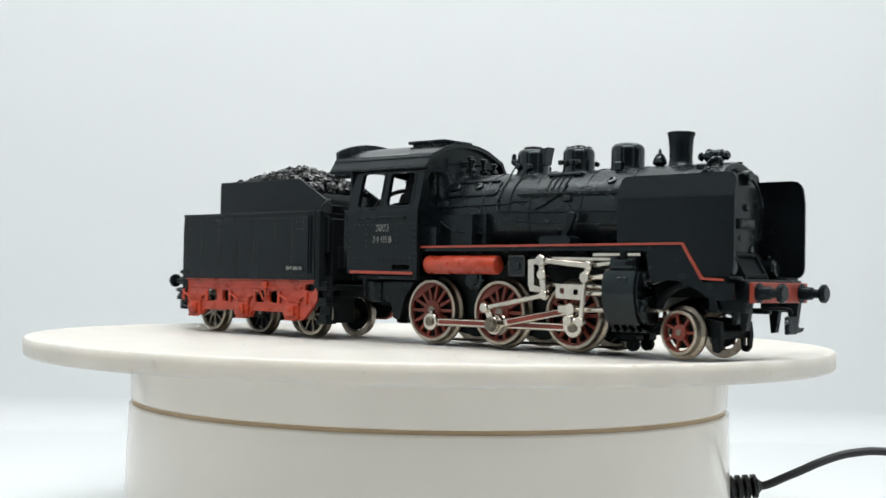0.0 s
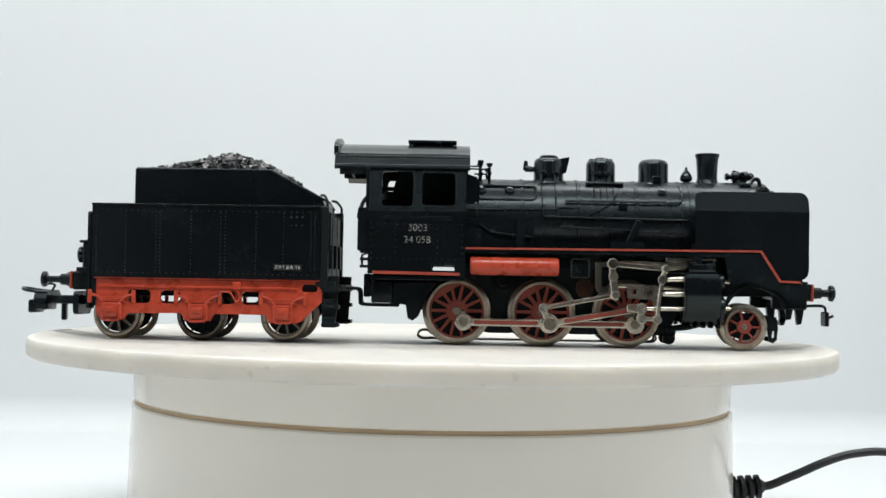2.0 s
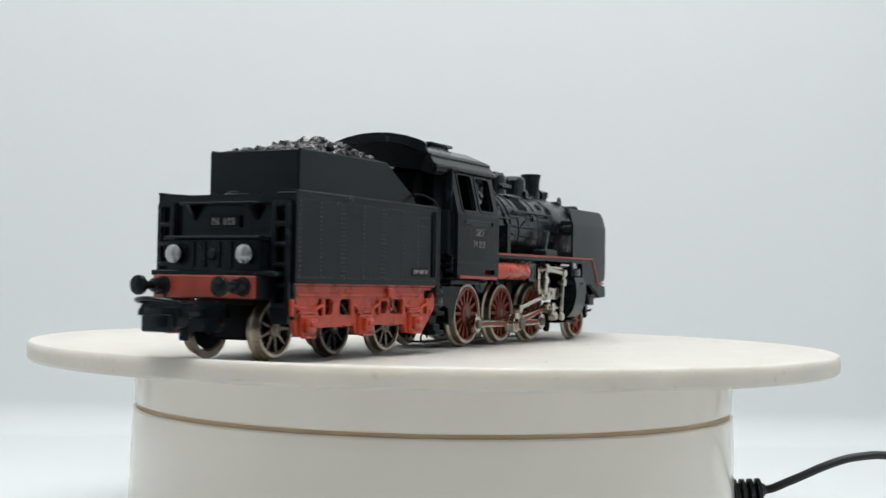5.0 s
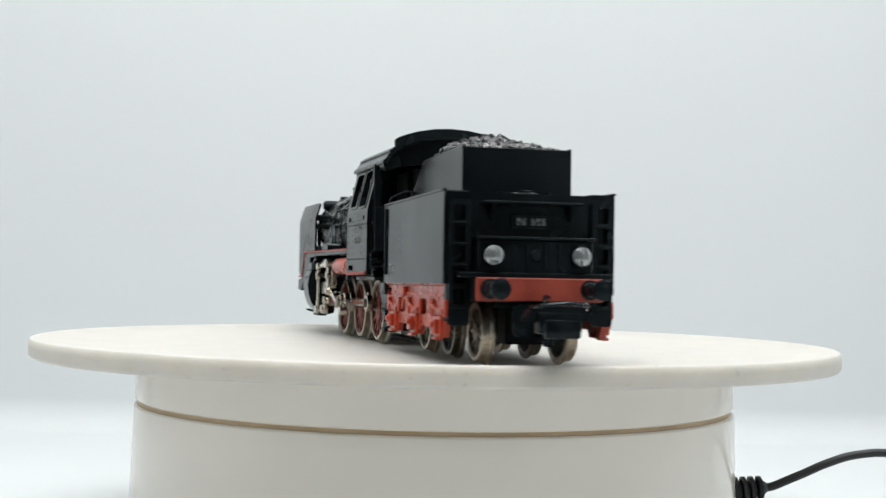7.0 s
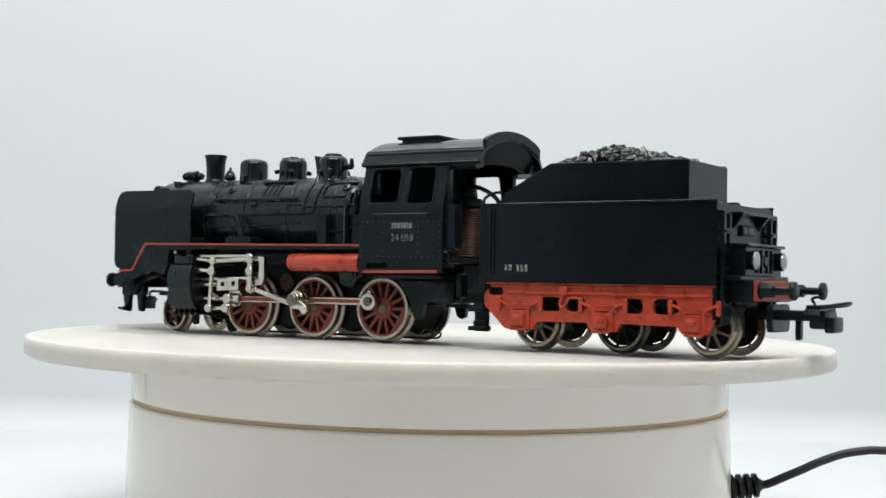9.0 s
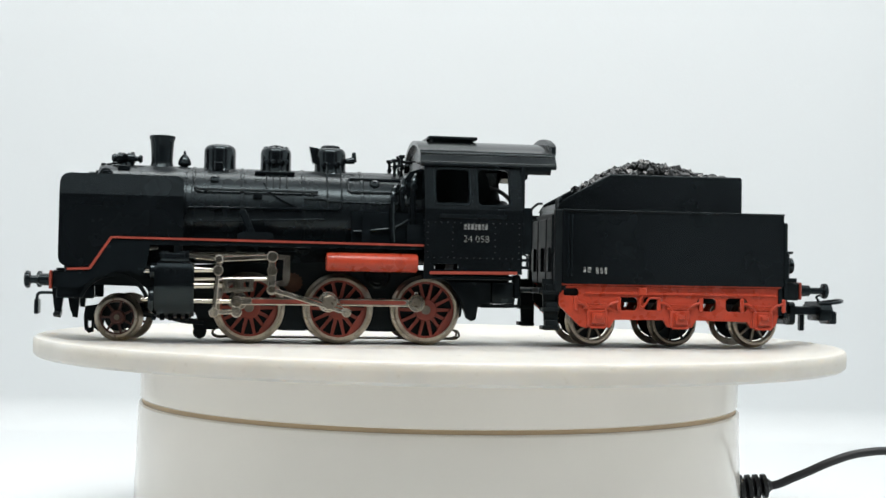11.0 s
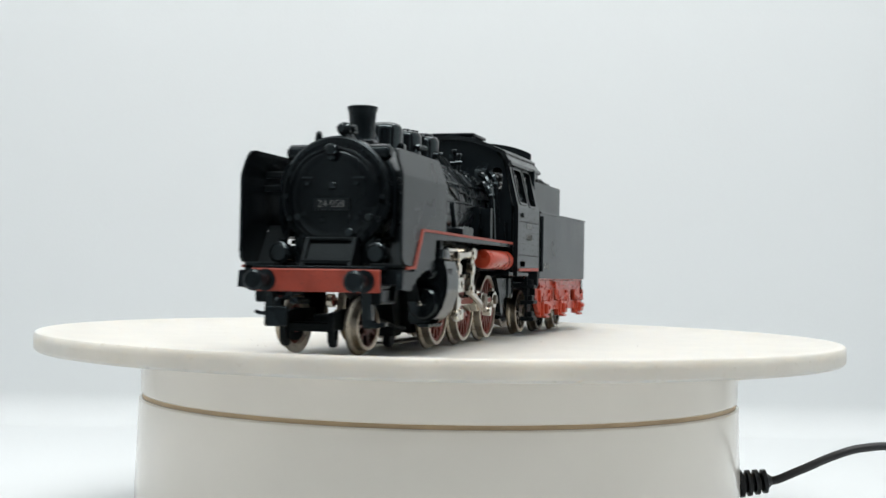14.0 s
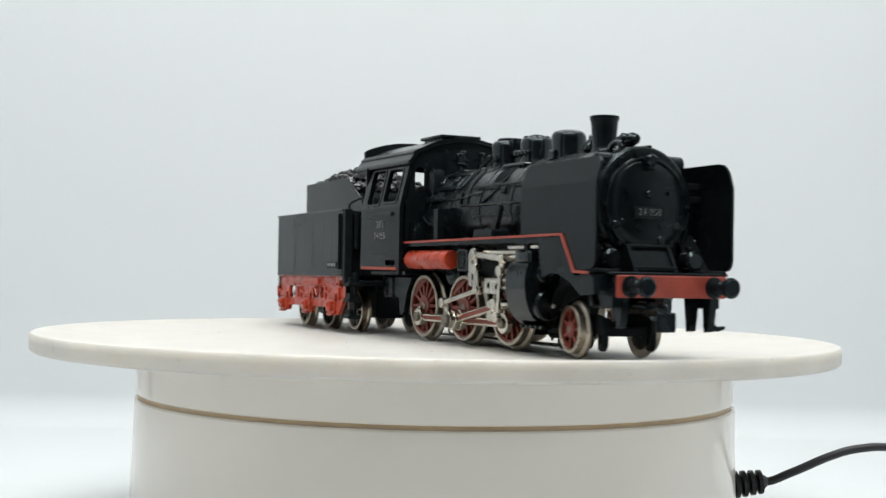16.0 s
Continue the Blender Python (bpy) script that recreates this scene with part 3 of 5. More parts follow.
def chassis(loco):
    bm = bmesh.new()
    plate(bm, [(-4, 9.0), (-0.5, 6.0), (1, 3.0), (12, 3.0), (14, 2.6), (19, 2.6), (22, 3.0), (33, 3.0), (35, 2.6), (40, 2.6), (43, 3.0), (56, 3.2), (57, 18.4), (8, 20), (7, 17.4), (-1.2, 17.4), (-1.6, 19.5), (-15.5, 19.0), (-15.5, 10), (-10, 9.6)], "y", -6.6, 6.6)
    plate(bm, [(56.5, 4.0), (60, 4.0), (62.5, 9.4), (70, 12.6), (88, 13), (88, 17), (56.5, 18.4)], "y", -4.4, 4.4)
    part("main_frame", bm, DARK, loco, "matt black main frame between the wheels")
    bm = bmesh.new()
    for s in (-1, 1):
        box(bm, -15.6, -10.2, min(s * 7, s * 11.4), max(s * 7, s * 11.4), 9.8, 15.2, 0.4, 2)
        box(bm, -14.6, 6.5, min(s * 6.5, s * 15.6), max(s * 6.5, s * 15.6), 15.6, 16.7, 0.2)
        plate(bm, [(-10, 15), (0.5, 15), (-2.5, 11), (-4.0, 6.3), (-5.2, 5.5), (-6.4, 6.0), (-7.0, 9.6), (-10, 10.5)], "y", s * 9.6, s * 11.0)
        box(bm, -17.5, -15.8, min(s * 8, s * 11), max(s * 8, s * 11), 11.2, 17.0, 0.3)
    part("rear_frame", bm, BLACK, loco, "black frame under the cab")
    bm = bmesh.new()
    for s in (-1, 1):
        rod(bm, (60.0, s * 2.2, 1.9), (60.0, s * 3.8, 1.9), 1.6, seg=18, bev=0.3)
        box(bm, 56.0, 61.6, min(s * 1, s * 4.6), max(s * 1, s * 4.6), 2.6, 5.0, 0.4)
        tube(bm, smooth_path([(59, s * 6, 4.2), (64, s * 6, 4.6), (69, s * 5, 5.8), (73, s * 4.4, 6.4)], 4), 0.5)
    part("gear_case", bm, DARK, loco, "black gear case and pickup mount")
    # pickup shoe with looped ends
    bm = bmesh.new()
    box(bm, -1, 54, -2.2, 2.2, 0.55, 0.95, 0.1)
    for x, d in ((-1.0, -1), (54.0, 1)):
        for s in (-1, 1):
            tube(bm, smooth_path([(x - d, s * 2, 0.9), (x + d * 1.6, s * 2, 0.75), (x + d * 2.9, s * 2, 1.5), (x + d * 2.4, s * 2, 2.7), (x + d * 0.6, s * 2, 2.9), (x - d * 0.5, s * 2, 2.0)], 4), 0.28)
    part("pickup_shoe", bm, STEEL, loco, "sprung steel pickup shoe")
    bm = bmesh.new()
    tube(bm, smooth_path([(-23.5, -3.4, 13.2), (-19.8, -3.4, 13.2), (-19.0, -3.4, 12.4), (-18.8, -3.4, 10.2), (-17.8, -3.4, 9.2), (-9, -3.4, 9.1)], 5), 0.42)
    tube(bm, smooth_path([(-23.5, 3.4, 13.2), (-19.8, 3.4, 13.2), (-19.0, 3.4, 12.4), (-18.8, 3.4, 10.2), (-17.8, 3.4, 9.2), (-9, 3.4, 9.1)], 5), 0.42)
    part("drawbar_wire", bm, DARK, loco, "bent wire drawbar to the tender")
    # copper gearing seen between the wheels
    bm = bmesh.new()
    for x in (38.0,):
        for s in (-1, 1):
            n = 16
            out = []
            for k in range(2 * n):
                a = math.pi * k / n
                out.append((x + (2.5 if k % 2 else 2.1) * math.cos(a), 14.2 + (2.5 if k % 2 else 2.1) * math.sin(a)))
            plate(bm, out, "y", s * 6.7, s * 7.4)
    part("drive_gear", bm, COPPER, loco, "brownish toothed gear")
    bm = bmesh.new()
    for s in (-1, 1):
        rod(bm, (17.6, s * 6.5, 16.2), (17.6, s * 8.6, 16.2), 3.2, seg=24, bev=0.5)
        rod(bm, (17.6, s * 8.4, 16.2), (17.6, s * 9.0, 16.2), 2.0, seg=20, bev=0.3)
    part("spring_case", bm, GLOSS, loco, "round black case between the wheels")


def running_board(loco):
    for s in (-1, 1):
        bm = bmesh.new()
        plate(bm, [(7.6, 22.6), (79.8, 22.6), (79.8, 23.6), (7.6, 23.4)], "y", s * 9, s * 16.45)
        part("running_board", bm, BLACK, loco, "black running board along the boiler")
        bm = bmesh.new()
        # sloping apron in front, down to the buffer beam
        plate(bm, [(62.5, 23.4), (80, 23.4), (84.9, 16.0), (91.5, 15.8), (92, 12.6), (87, 12.2), (83.5, 14.6), (79, 16.2), (76, 16.4), (73, 15.4), (72, 18.0), (71.4, 22.4), (62.5, 22.4)], "y", s * 15.2, s * 16.5)
        part("apron", bm, BLACK, loco, "black sloping front apron")
        bm = bmesh.new()
        plate(bm, [(7.6, 23.35), (79.9, 23.75), (84.6, 16.5), (89.8, 16.3), (89.8, 16.8), (85.0, 17.0), (80.25, 24.25), (7.6, 23.85)], "y", s * 16.36, s * 16.75)
        part("lining", bm, LINING, loco, "red lined edge of the running board")
        bm = bmesh.new()
        plate(bm, [(43.2, 24.0), (51.6, 24.0), (51.6, 25.4), (50.8, 25.9), (43.8, 25.9), (43.2, 25.4)], "y", s * 12.4, s * 16.4)
        part("step_box", bm, BLACK, loco)
        bm = bmesh.new()
        link_bar(bm, (48.2, 25.8), (50.3, 30.6), 1.7, s * 13.2, s * 14.2)
        part("stay", bm, BLACK, loco, "slanted black stay")
        # wheel guard over the leading wheel
        bm = bmesh.new()
        out = [(79.5 + 8.2 * math.cos(radians(a)), 7.6 + 8.2 * math.sin(radians(a))) for a in range(20, 161, 10)]
        inn = [(79.5 + 7.4 * math.cos(radians(a)), 7.6 + 7.4 * math.sin(radians(a))) for a in range(160, 19, -10)]
        plate(bm, out + inn, "y", s * 11.2, s * 13.4)
        part("wheel_guard", bm, DARK, loco, "curved black guard over the leading wheel")


def boiler_y(z, r=11.2, cz=30.7):
    return math.sqrt(max(r * r - (z - cz) ** 2, 0))


def boiler(loco):
    bm = bmesh.new()
    lathe(bm, (7, 0, 30.7), (64, 0, 30.7), [(0, 11.2), (1, 11.2)], 64)
    shell = part("boiler", bm, BARREL, loco, "satin black round boiler")
    for x in (10.2, 21.8, 36.0, 50.5, 62.0):
        bm = bmesh.new()
        lathe(bm, (x - 0.45, 0, 30.7), (x + 0.45, 0, 30.7), [(0, 11.25), (0.2, 11.42), (0.8, 11.42), (1, 11.25)], 64, caps=False)
        part("boiler_band", bm, BARREL, shell)
    bm = bmesh.new()
    lathe(bm, (63.6, 0, 30.6), (84.4, 0, 30.6), [(0, 11.2), (0.01, 11.45), (0.95, 11.45), (0.985, 11.3), (1, 10.9)], 64)
    box(bm, 66, 84, -8.5, 8.5, 17, 24, 0.4)
    box(bm, 30, 64, -6.5, 6.5, 18.5, 24, 0.3)
    part("smokebox", bm, BARREL, loco, "black smokebox")
    bm = bmesh.new()
    lathe(bm, (84.00, 0, 30.2), (85.90, 0, 30.2), [(0, 10.6), (0.3, 10.5), (0.35, 9.6), (0.55, 9.45), (0.6, 8.9), (0.72, 8.6), (0.8, 8.3), (0.86, 6.6), (0.93, 4.2), (1.0, 1.2), (1.0, 0.4)], 48)
    tube(bm, [(85.20, 9.3 * math.cos(radians(a)), 30.2 + 9.3 * math.sin(radians(a))) for a in range(15, 166, 10)], 0.35)
    for y in (-5.8, -2.0, 3.2):
        rod(bm, (85.10, y, 25.0 + abs(y) * 0.3), (85.90, y, 25.0 + abs(y) * 0.3), 0.7, seg=12, bev=0.15)
    for k in range(14):
        a = 2 * math.pi * k / 14
        y, z = 9.9 * math.cos(a), 30.2 + 9.9 * math.sin(a)
        rod(bm, (84.50, y, z), (85.20, y, z), 0.55, seg=8)
    door = part("smokebox_door", bm, TANK, loco, "domed black smokebox door with clamps")
    bm = bmesh.new()
    box(bm, 85.00, 85.70, -6.6, 6.6, 33.4, 34.1, 0.15)
    for y in (-5, 5):
        rod(bm, (85.10, y, 32.6), (86.30, y, 32.6), 0.4, seg=8)
    rod(bm, (85.60, 0, 32.2), (86.50, 0, 32.2), 0.8, seg=14, bev=0.2)
    for y in (-7.2, 7.2):
        rod(bm, (84.60, y, 26.2), (85.60, y, 26.2), 0.9, seg=12, bev=0.2)
    rod(bm, (84.60, 3.4, 23.2), (85.90, 3.4, 23.2), 1.0, seg=12, bev=0.2)
    part("door_strap", bm, GLOSS, door)
    bm = bmesh.new()
    plate(bm, rounded(-3.5, 3.5, 27.5, 29.8, 0.3), "x", 85.60, 86.40)
    board = part("front_plate", bm, DARK, loco, "small black plate with worn white numerals")
    text_part("lettering", "24 058", 2.0, Matrix.Translation((86.44 * MM, 0, 28.65 * MM)) @ pose(0, 0, 0, 90, 0, 90), board, FAINT)
    # top headlamp, feed tank across the smokebox
    bm = bmesh.new()
    rod(bm, (84.6, 0, 39.0), (87.2, 0, 39.0), 1.2, seg=20, bev=0.25)
    box(bm, 84.0, 86.8, -0.8, 0.8, 37.0, 38.6, 0.2)
    part("top_lamp", bm, GLOSS, loco, "black headlamp above the smokebox door")
    bm = bmesh.new()
    rod(bm, (82.2, -10.3, 38.8), (82.2, 10.3, 38.8), 1.65, seg=28, bev=0.3)
    for s in (-1, 1):
        rod(bm, (82.2, s * 10.2, 38.8), (82.2, s * 10.7, 38.8), 1.1, seg=18, bev=0.2)
        tube(bm, smooth_path([(82.4, s * 9.8, 37), (82.6, s * 11.3, 34.5), (82.8, s * 11.7, 31), (82.6, s * 11.6, 26), (82.2, s * 11.0, 23)], 5), 0.6)
        box(bm, 77.0, 80.0, min(s * 3.5, s * 6), max(s * 3.5, s * 6), 40.2, 41.6, 0.3)
    part("feed_heater", bm, BLACK, loco, "black cylinder laid across the smokebox top")
    # chimney
    bm = bmesh.new()
    c, seg = (69.9, 0), 32
    prof = [(3.6, 40.6), (3.3, 41.6), (2.75, 42.2), (2.55, 43.0), (2.66, 46.0), (2.85, 48.2), (3.1, 48.75), (3.12, 49.3), (2.85, 49.4), (2.55, 48.6), (2.4, 44.0), (0.3, 44.0)]
    loops = [[bm.verts.new((c[0] + r * math.cos(2 * math.pi * i / seg), r * math.sin(2 * math.pi * i / seg), z)) for i in range(seg)] for r, z in prof]
    for l0, l1 in zip(loops, loops[1:]):
        for i in range(seg):
            bm.faces.new((l0[i], l0[(i + 1) % seg], l1[(i + 1) % seg], l1[i]))
    bm.faces.new(loops[-1])
    part("chimney", bm, BLACK, loco, "flared black chimney, hollow at the top")
    # bell
    bm = bmesh.new()
    lathe(bm, (64.5, 0, 41.0), (64.5, 0, 46.0), [(0, 0.9), (0.2, 0.7), (0.28, 1.5), (0.36, 1.65), (0.5, 1.5), (0.68, 1.05), (0.8, 0.5), (0.84, 0.3), (0.9, 0.38), (1.0, 0.15)], 20)
    part("bell", bm, GLOSS, loco, "little black bell")
    # generator in front of the chimney
    bm = bmesh.new()
    lathe(bm, (74.5, 0, 43.6), (81.8, 0, 43.7), [(0, 0.7), (0.06, 1.0), (0.1, 1.0), (0.14, 0.6), (0.22, 0.7), (0.26, 1.35), (0.48, 1.45), (0.52, 1.1), (0.6, 1.4), (0.78, 1.4), (0.84, 0.9), (0.93, 1.1), (1.0, 0.7)], 20)
    lathe(bm, (78.2, 0, 41.4), (78.2, 0, 43.2), [(0, 2.6), (0.4, 1.8), (1, 1.0)], 16)
    rod(bm, (78.6, -2.0, 44.0), (78.6, 2.0, 44.0), 0.7, seg=12, bev=0.15)
    rod(bm, (76.9, 0, 44.4), (76.9, 0, 45.2), 0.5, seg=10)
    part("generator", bm, GLOSS, loco, "small black turbo generator")
    bm = bmesh.new()
    tube(bm, smooth_path([(79.0, -5.5, 40.2), (80.3, -5.0, 42.2), (81.9, -4.6, 42.6), (82.6, -4.6, 40.4)], 5), 0.55)
    for x in (82.2, 83.6):
        rod(bm, (x, 1.5, 40.6), (x, 1.5, 42.2), 0.6, seg=10)
    part("steam_pipe", bm, GLOSS, loco)

    # domes
    def dome(x, r, z1, label):
        bm = bmesh.new()
        z0 = 40.4
        n = z1 - z0
        lathe(bm, (x, 0, z0), (x, 0, z1), [(0, r + 0.8), (0.12, r + 0.35), (0.25, r), (1 - 1.7 / n, r), (1 - 1.0 / n, r * 0.95), (1 - 0.45 / n, r * 0.82), (1 - 0.12 / n, r * 0.55), (1, r * 0.2)], 36)
        return part("dome", bm, GLOSS, loco, label)

    sand = dome(29.0, 3.85, 47.9, "glossy black sand dome with valves")
    bm = bmesh.new()
    for s in (-1, 1):
        for x, z in ((27.4, 43.4), (30.6, 43.2)):
            rod(bm, (x, s * 3.0, z), (x, s * 4.5, z), 0.8, seg=12, bev=0.2)
    rod(bm, (25.2, 0, 44.6), (22.9, 0, 44.9), 0.7, 0.9, seg=12, bev=0.2)
    rod(bm, (23.1, 0, 44.4), (23.1, 0, 46.9), 0.75, 0.5, seg=12, bev=0.15)
    box(bm, 31.5, 33.6, -1.1, 1.1, 44.0, 46.0, 0.3)
    plate(bm, [(31.8, 43.6), (33.4, 43.8), (34.3, 47.9), (32.0, 47.5)], "y", -1.4, 1.4)
    lathe(bm, (29, 0, 47.6), (29, 0, 48.3), [(0, 2.4), (0.6, 2.4), (1, 2.0)], 24)
    part("dome_valve", bm, GLOSS, sand)
    for s in (-1, 1):
        for x, low in ((26.8, 33), (30.2, 32)):
            bm = bmesh.new()
            tube(bm, smooth_path([(x, s * 4.2, 43.2), (x, s * 5.8, 41.4)] + [(x, s * boiler_y(z, 11.35), z) for z in (40.0, 38.4, 36.6, 34.6, low)], 3), 0.2)
            part("sand_pipe", bm, DARK, shell)
    steam = dome(42.4, 3.75, 47.7, "glossy black middle dome with ribs on its crown")
    bm = bmesh.new()
    for k in range(12):
        a = 2 * math.pi * k / 12
        y, x = 2.7 * math.cos(a), 42.4 + 2.7 * math.sin(a)
        rod(bm, (x, y, 46.6), (x, y, 47.55), 0.38, seg=8)
    rod(bm, (42.4, 0, 47.3), (42.4, 0, 47.95), 1.3, seg=14, bev=0.2)
    for s in (-1, 1):
        for k in range(4):
            rod(bm, (40.0 + 1.6 * k, s * 3.4, 43.8), (40.0 + 1.6 * k, s * 4.5, 43.6), 0.62, seg=10, bev=0.15)
        box(bm, 38.0, 47.6, min(s * 3.8, s * 6.3), max(s * 3.8, s * 6.3), 40.3, 41.1, 0.2)
    part("dome_fitting", bm, GLOSS, steam)
    for s in (-1, 1):
        for k in range(4):
            bm = bmesh.new()
            tube(bm, [(40.0 + 1.6 * k, s * boiler_y(z, 11.32), z) for z in (40.4, 39.6, 38.6, 37.6, 36.8)], 0.17, 6)
            part("oil_pipe", bm, DARK, shell)
    front = dome(56.0, 3.85, 47.8, "smooth glossy black front dome")
    bm = bmesh.new()
    for s in (-1, 1):
        box(bm, 55.2, 57.4, min(s * 3.4, s * 4.7), max(s * 3.4, s * 4.7), 41.0, 43.2, 0.3)
    part("dome_foot", bm, GLOSS, front)
    # pipes, rails and plugs on both flanks
    for s in (-1, 1):
        def on(x, z, d=0.25):
            return (x, s * boiler_y(z, 11.2 + d), z)
        runs = [([on(32.5, 36.0, 0.7), on(60.6, 36.0, 0.7), on(61.6, 36.5, 0.7), on(61.8, 37.6, 0.6), on(61.8, 38.4, 0.2)], 0.33, "handrail"),
                ([on(8.5, 36.3), on(24.5, 36.3), on(25.2, 36.8), on(25.2, 39.4), on(24.6, 39.8), on(12, 39.8)], 0.28, "pipe"),
                ([on(26.8, 35.0), on(26.8, 32.6), on(27.5, 32.0), on(44, 31.8), on(63, 31.6)], 0.3, "pipe"),
                ([on(8.5, 33.6), on(20, 33.7), on(30, 33.9), on(31, 34.4), on(36, 34.4)], 0.25, "pipe"),
                ([on(45.5, 38), on(44.2, 35.6), on(40.5, 33.4), on(37.5, 32.2)], 0.2, "pipe"),
                ([on(31, 29.6), on(62, 28.2)], 0.22, "pipe")]
        for pts, r, nm in runs:
            bm = bmesh.new()
            tube(bm, pts, r)
            part(nm, bm, BLACK, shell)
        for x in (34, 47, 59):
            bm = bmesh.new()
            tube(bm, [on(x, 36.0, -0.2), on(x, 36.0, 0.7)], 0.3)
            part("rail_knob", bm, GLOSS, shell)
        bm = bmesh.new()
        box(bm, 45.8, 48.0, min(on(46, 34.6)[1], on(46, 34.6, 0.7)[1]), max(on(46, 34.6)[1], on(46, 34.6, 0.7)[1]), 34.0, 35.3, 0.15)
        part("junction_box", bm, GLOSS, shell)
        for x, z, r in ((11.6, 38.4, 1.2), (18.7, 38.5, 1.25), (57.0, 38.6, 1.25)):
            bm = bmesh.new()
            y = s * boiler_y(z)
            n = Vector((0, y, z - 30.7)).normalized()
            p = Vector((x, y, z))
            lathe(bm, p - n * 0.3, p + n * 0.6, [(0, r), (0.6, r), (0.85, r * 0.8), (0.9, r * 0.4), (0.6, r * 0.3)], 18)
            part("washout_plug", bm, GLOSS, shell)
    # firebox with sloping flanks
    for s in (-1, 1):
        bm = bmesh.new()
        plate(bm, [(7.4, 23.5), (24.6, 23.5), (24.6, 31.6), (7.4, 31.4)], "y", s * 8, s * 12.6)
        plate(bm, [(7.4, 28.6), (11.5, 28.6), (11.5, 23.5), (7.4, 23.5)], "y", s * 12, s * 15.4)
        plate(bm, [(20.2, 31.4), (22.2, 31.4), (22.2, 23.5), (20.2, 23.5)], "y", s * 12, s * 14.8)
        tube(bm, smooth_path([(11, s * 13.1, 29.8), (13.5, s * 13.0, 28.2), (17, s * 13.0, 27.4), (24, s * 13.0, 26.7)], 4), 0.3)
        part("firebox", bm, BLACK, loco, "black firebox flank beside the cab")
        bm = bmesh.new()
        plate(bm, [(7.5, 42.5), (10.4, 41.6), (11.2, 39.6), (10.8, 33), (8.0, 31), (7.5, 31)], "y", s * 7.5, s * 10.4)
        part("firebox_shoulder", bm, BLACK, loco)
        for x, y, z, low in ((9.6, 12.4, 40.2, 24.4), (12.2, 11.6, 39.4, 32.0), (14.6, 12.6, 37.0, 24.2)):
            if s < 0:
                continue
            bm = bmesh.new()
            tube(bm, smooth_path([(x - 2.4, s * (y - 3.6), z + 0.8), (x - 0.8, s * (y - 1.6), z + 0.6), (x, s * (y + 0.1), z - 1.6), (x + 0.3, s * (y + 0.7), (z + low) / 2), (x, s * (y + 0.9), low)], 5), 0.75)
            rod(bm, (x, s * (y - 0.2), z - 2.4), (x, s * (y + 1.1), z - 2.4), 1.0, seg=14, bev=0.2)
            part("injector_pipe", bm, GLOSS, loco, "thick black pipe before the cab")
    # valves on stands ahead of the cab
    for x, y, z in ((11.4, -2.6, 46.6), (13.6, -4.6, 45.7), (11.4, 2.6, 46.4), (13.4, 4.4, 45.2)):
        bm = bmesh.new()
        rod(bm, (x, y, 40.6), (x, y, z - 0.8), 0.4, seg=10)
        rod(bm, (x, y, z - 0.9), (x, y, z), 0.75, 0.85, seg=12, bev=0.15)
        rod(bm, (x - 3.5, y, z - 1.6), (x, y, z - 1.6), 0.22, seg=8)
        rod(bm, (x, y - 0.9, 43), (x, y + 0.9, 43), 0.6, seg=10)
        part("stand_valve", bm, GLOSS, loco, "small black valve on a stand")


def deflectors(loco):
    for s in (-1, 1):
        def lean(x, y, z):
            return (x, y - s * max(0.0, (z - 33.8)) * 0.30, z)
        bm = bmesh.new()
        lower = [(64.0, 23.8), (80.3, 23.8), (85.2, 17.0)]
        corner = [(89.6, 17.2), (90.8, 17.4), (91.6, 18.2), (91.9, 19.4)]
        mid = [(91.9, 33.8)]
        plate(bm, lower + corner + mid + [(64.0, 33.8)], "y", s * 15.75, s * 16.35)
        top = [(64.0, 33.8), (91.9, 33.8), (91.9, 36.8), (91.5, 37.8), (90.8, 38.5), (89.6, 38.75), (66.2, 38.6), (65.0, 38.4), (64.3, 37.8), (64.0, 36.8)]
        plate(bm, top, "y", s * 15.75, s * 16.35, bend=lean)
        part("smoke_deflector", bm, TANK, loco, "flat black smoke deflector with rounded corners", sharp=10)
        bm = bmesh.new()
        for x in (70, 81.5):
            box(bm, x - 0.6, x + 0.6, min(s * 10.5, s * 15.9), max(s * 10.5, s * 15.9), 34.0, 35.3, 0.2)
            box(bm, x - 0.6, x + 0.6, min(s * 10.8, s * 15.9), max(s * 10.8, s * 15.9), 31.4, 32.6, 0.2)
        box(bm, 80, 90.6, min(s * 9.6, s * 15.8), max(s * 9.6, s * 15.8), 16.6, 17.4, 0.2)
        box(bm, 64.2, 66, min(s * 9, s * 15.8), max(s * 9, s * 15.8), 18, 25.8, 0.2)
        plate(bm, [(84.4, 17.3), (85.0, 17.3), (79.4, 24.8), (78.8, 24.8)], "y", s * 11.0, s * 15.7)
        part("deflector_stay", bm, DARK, loco, "black stays behind the deflector")


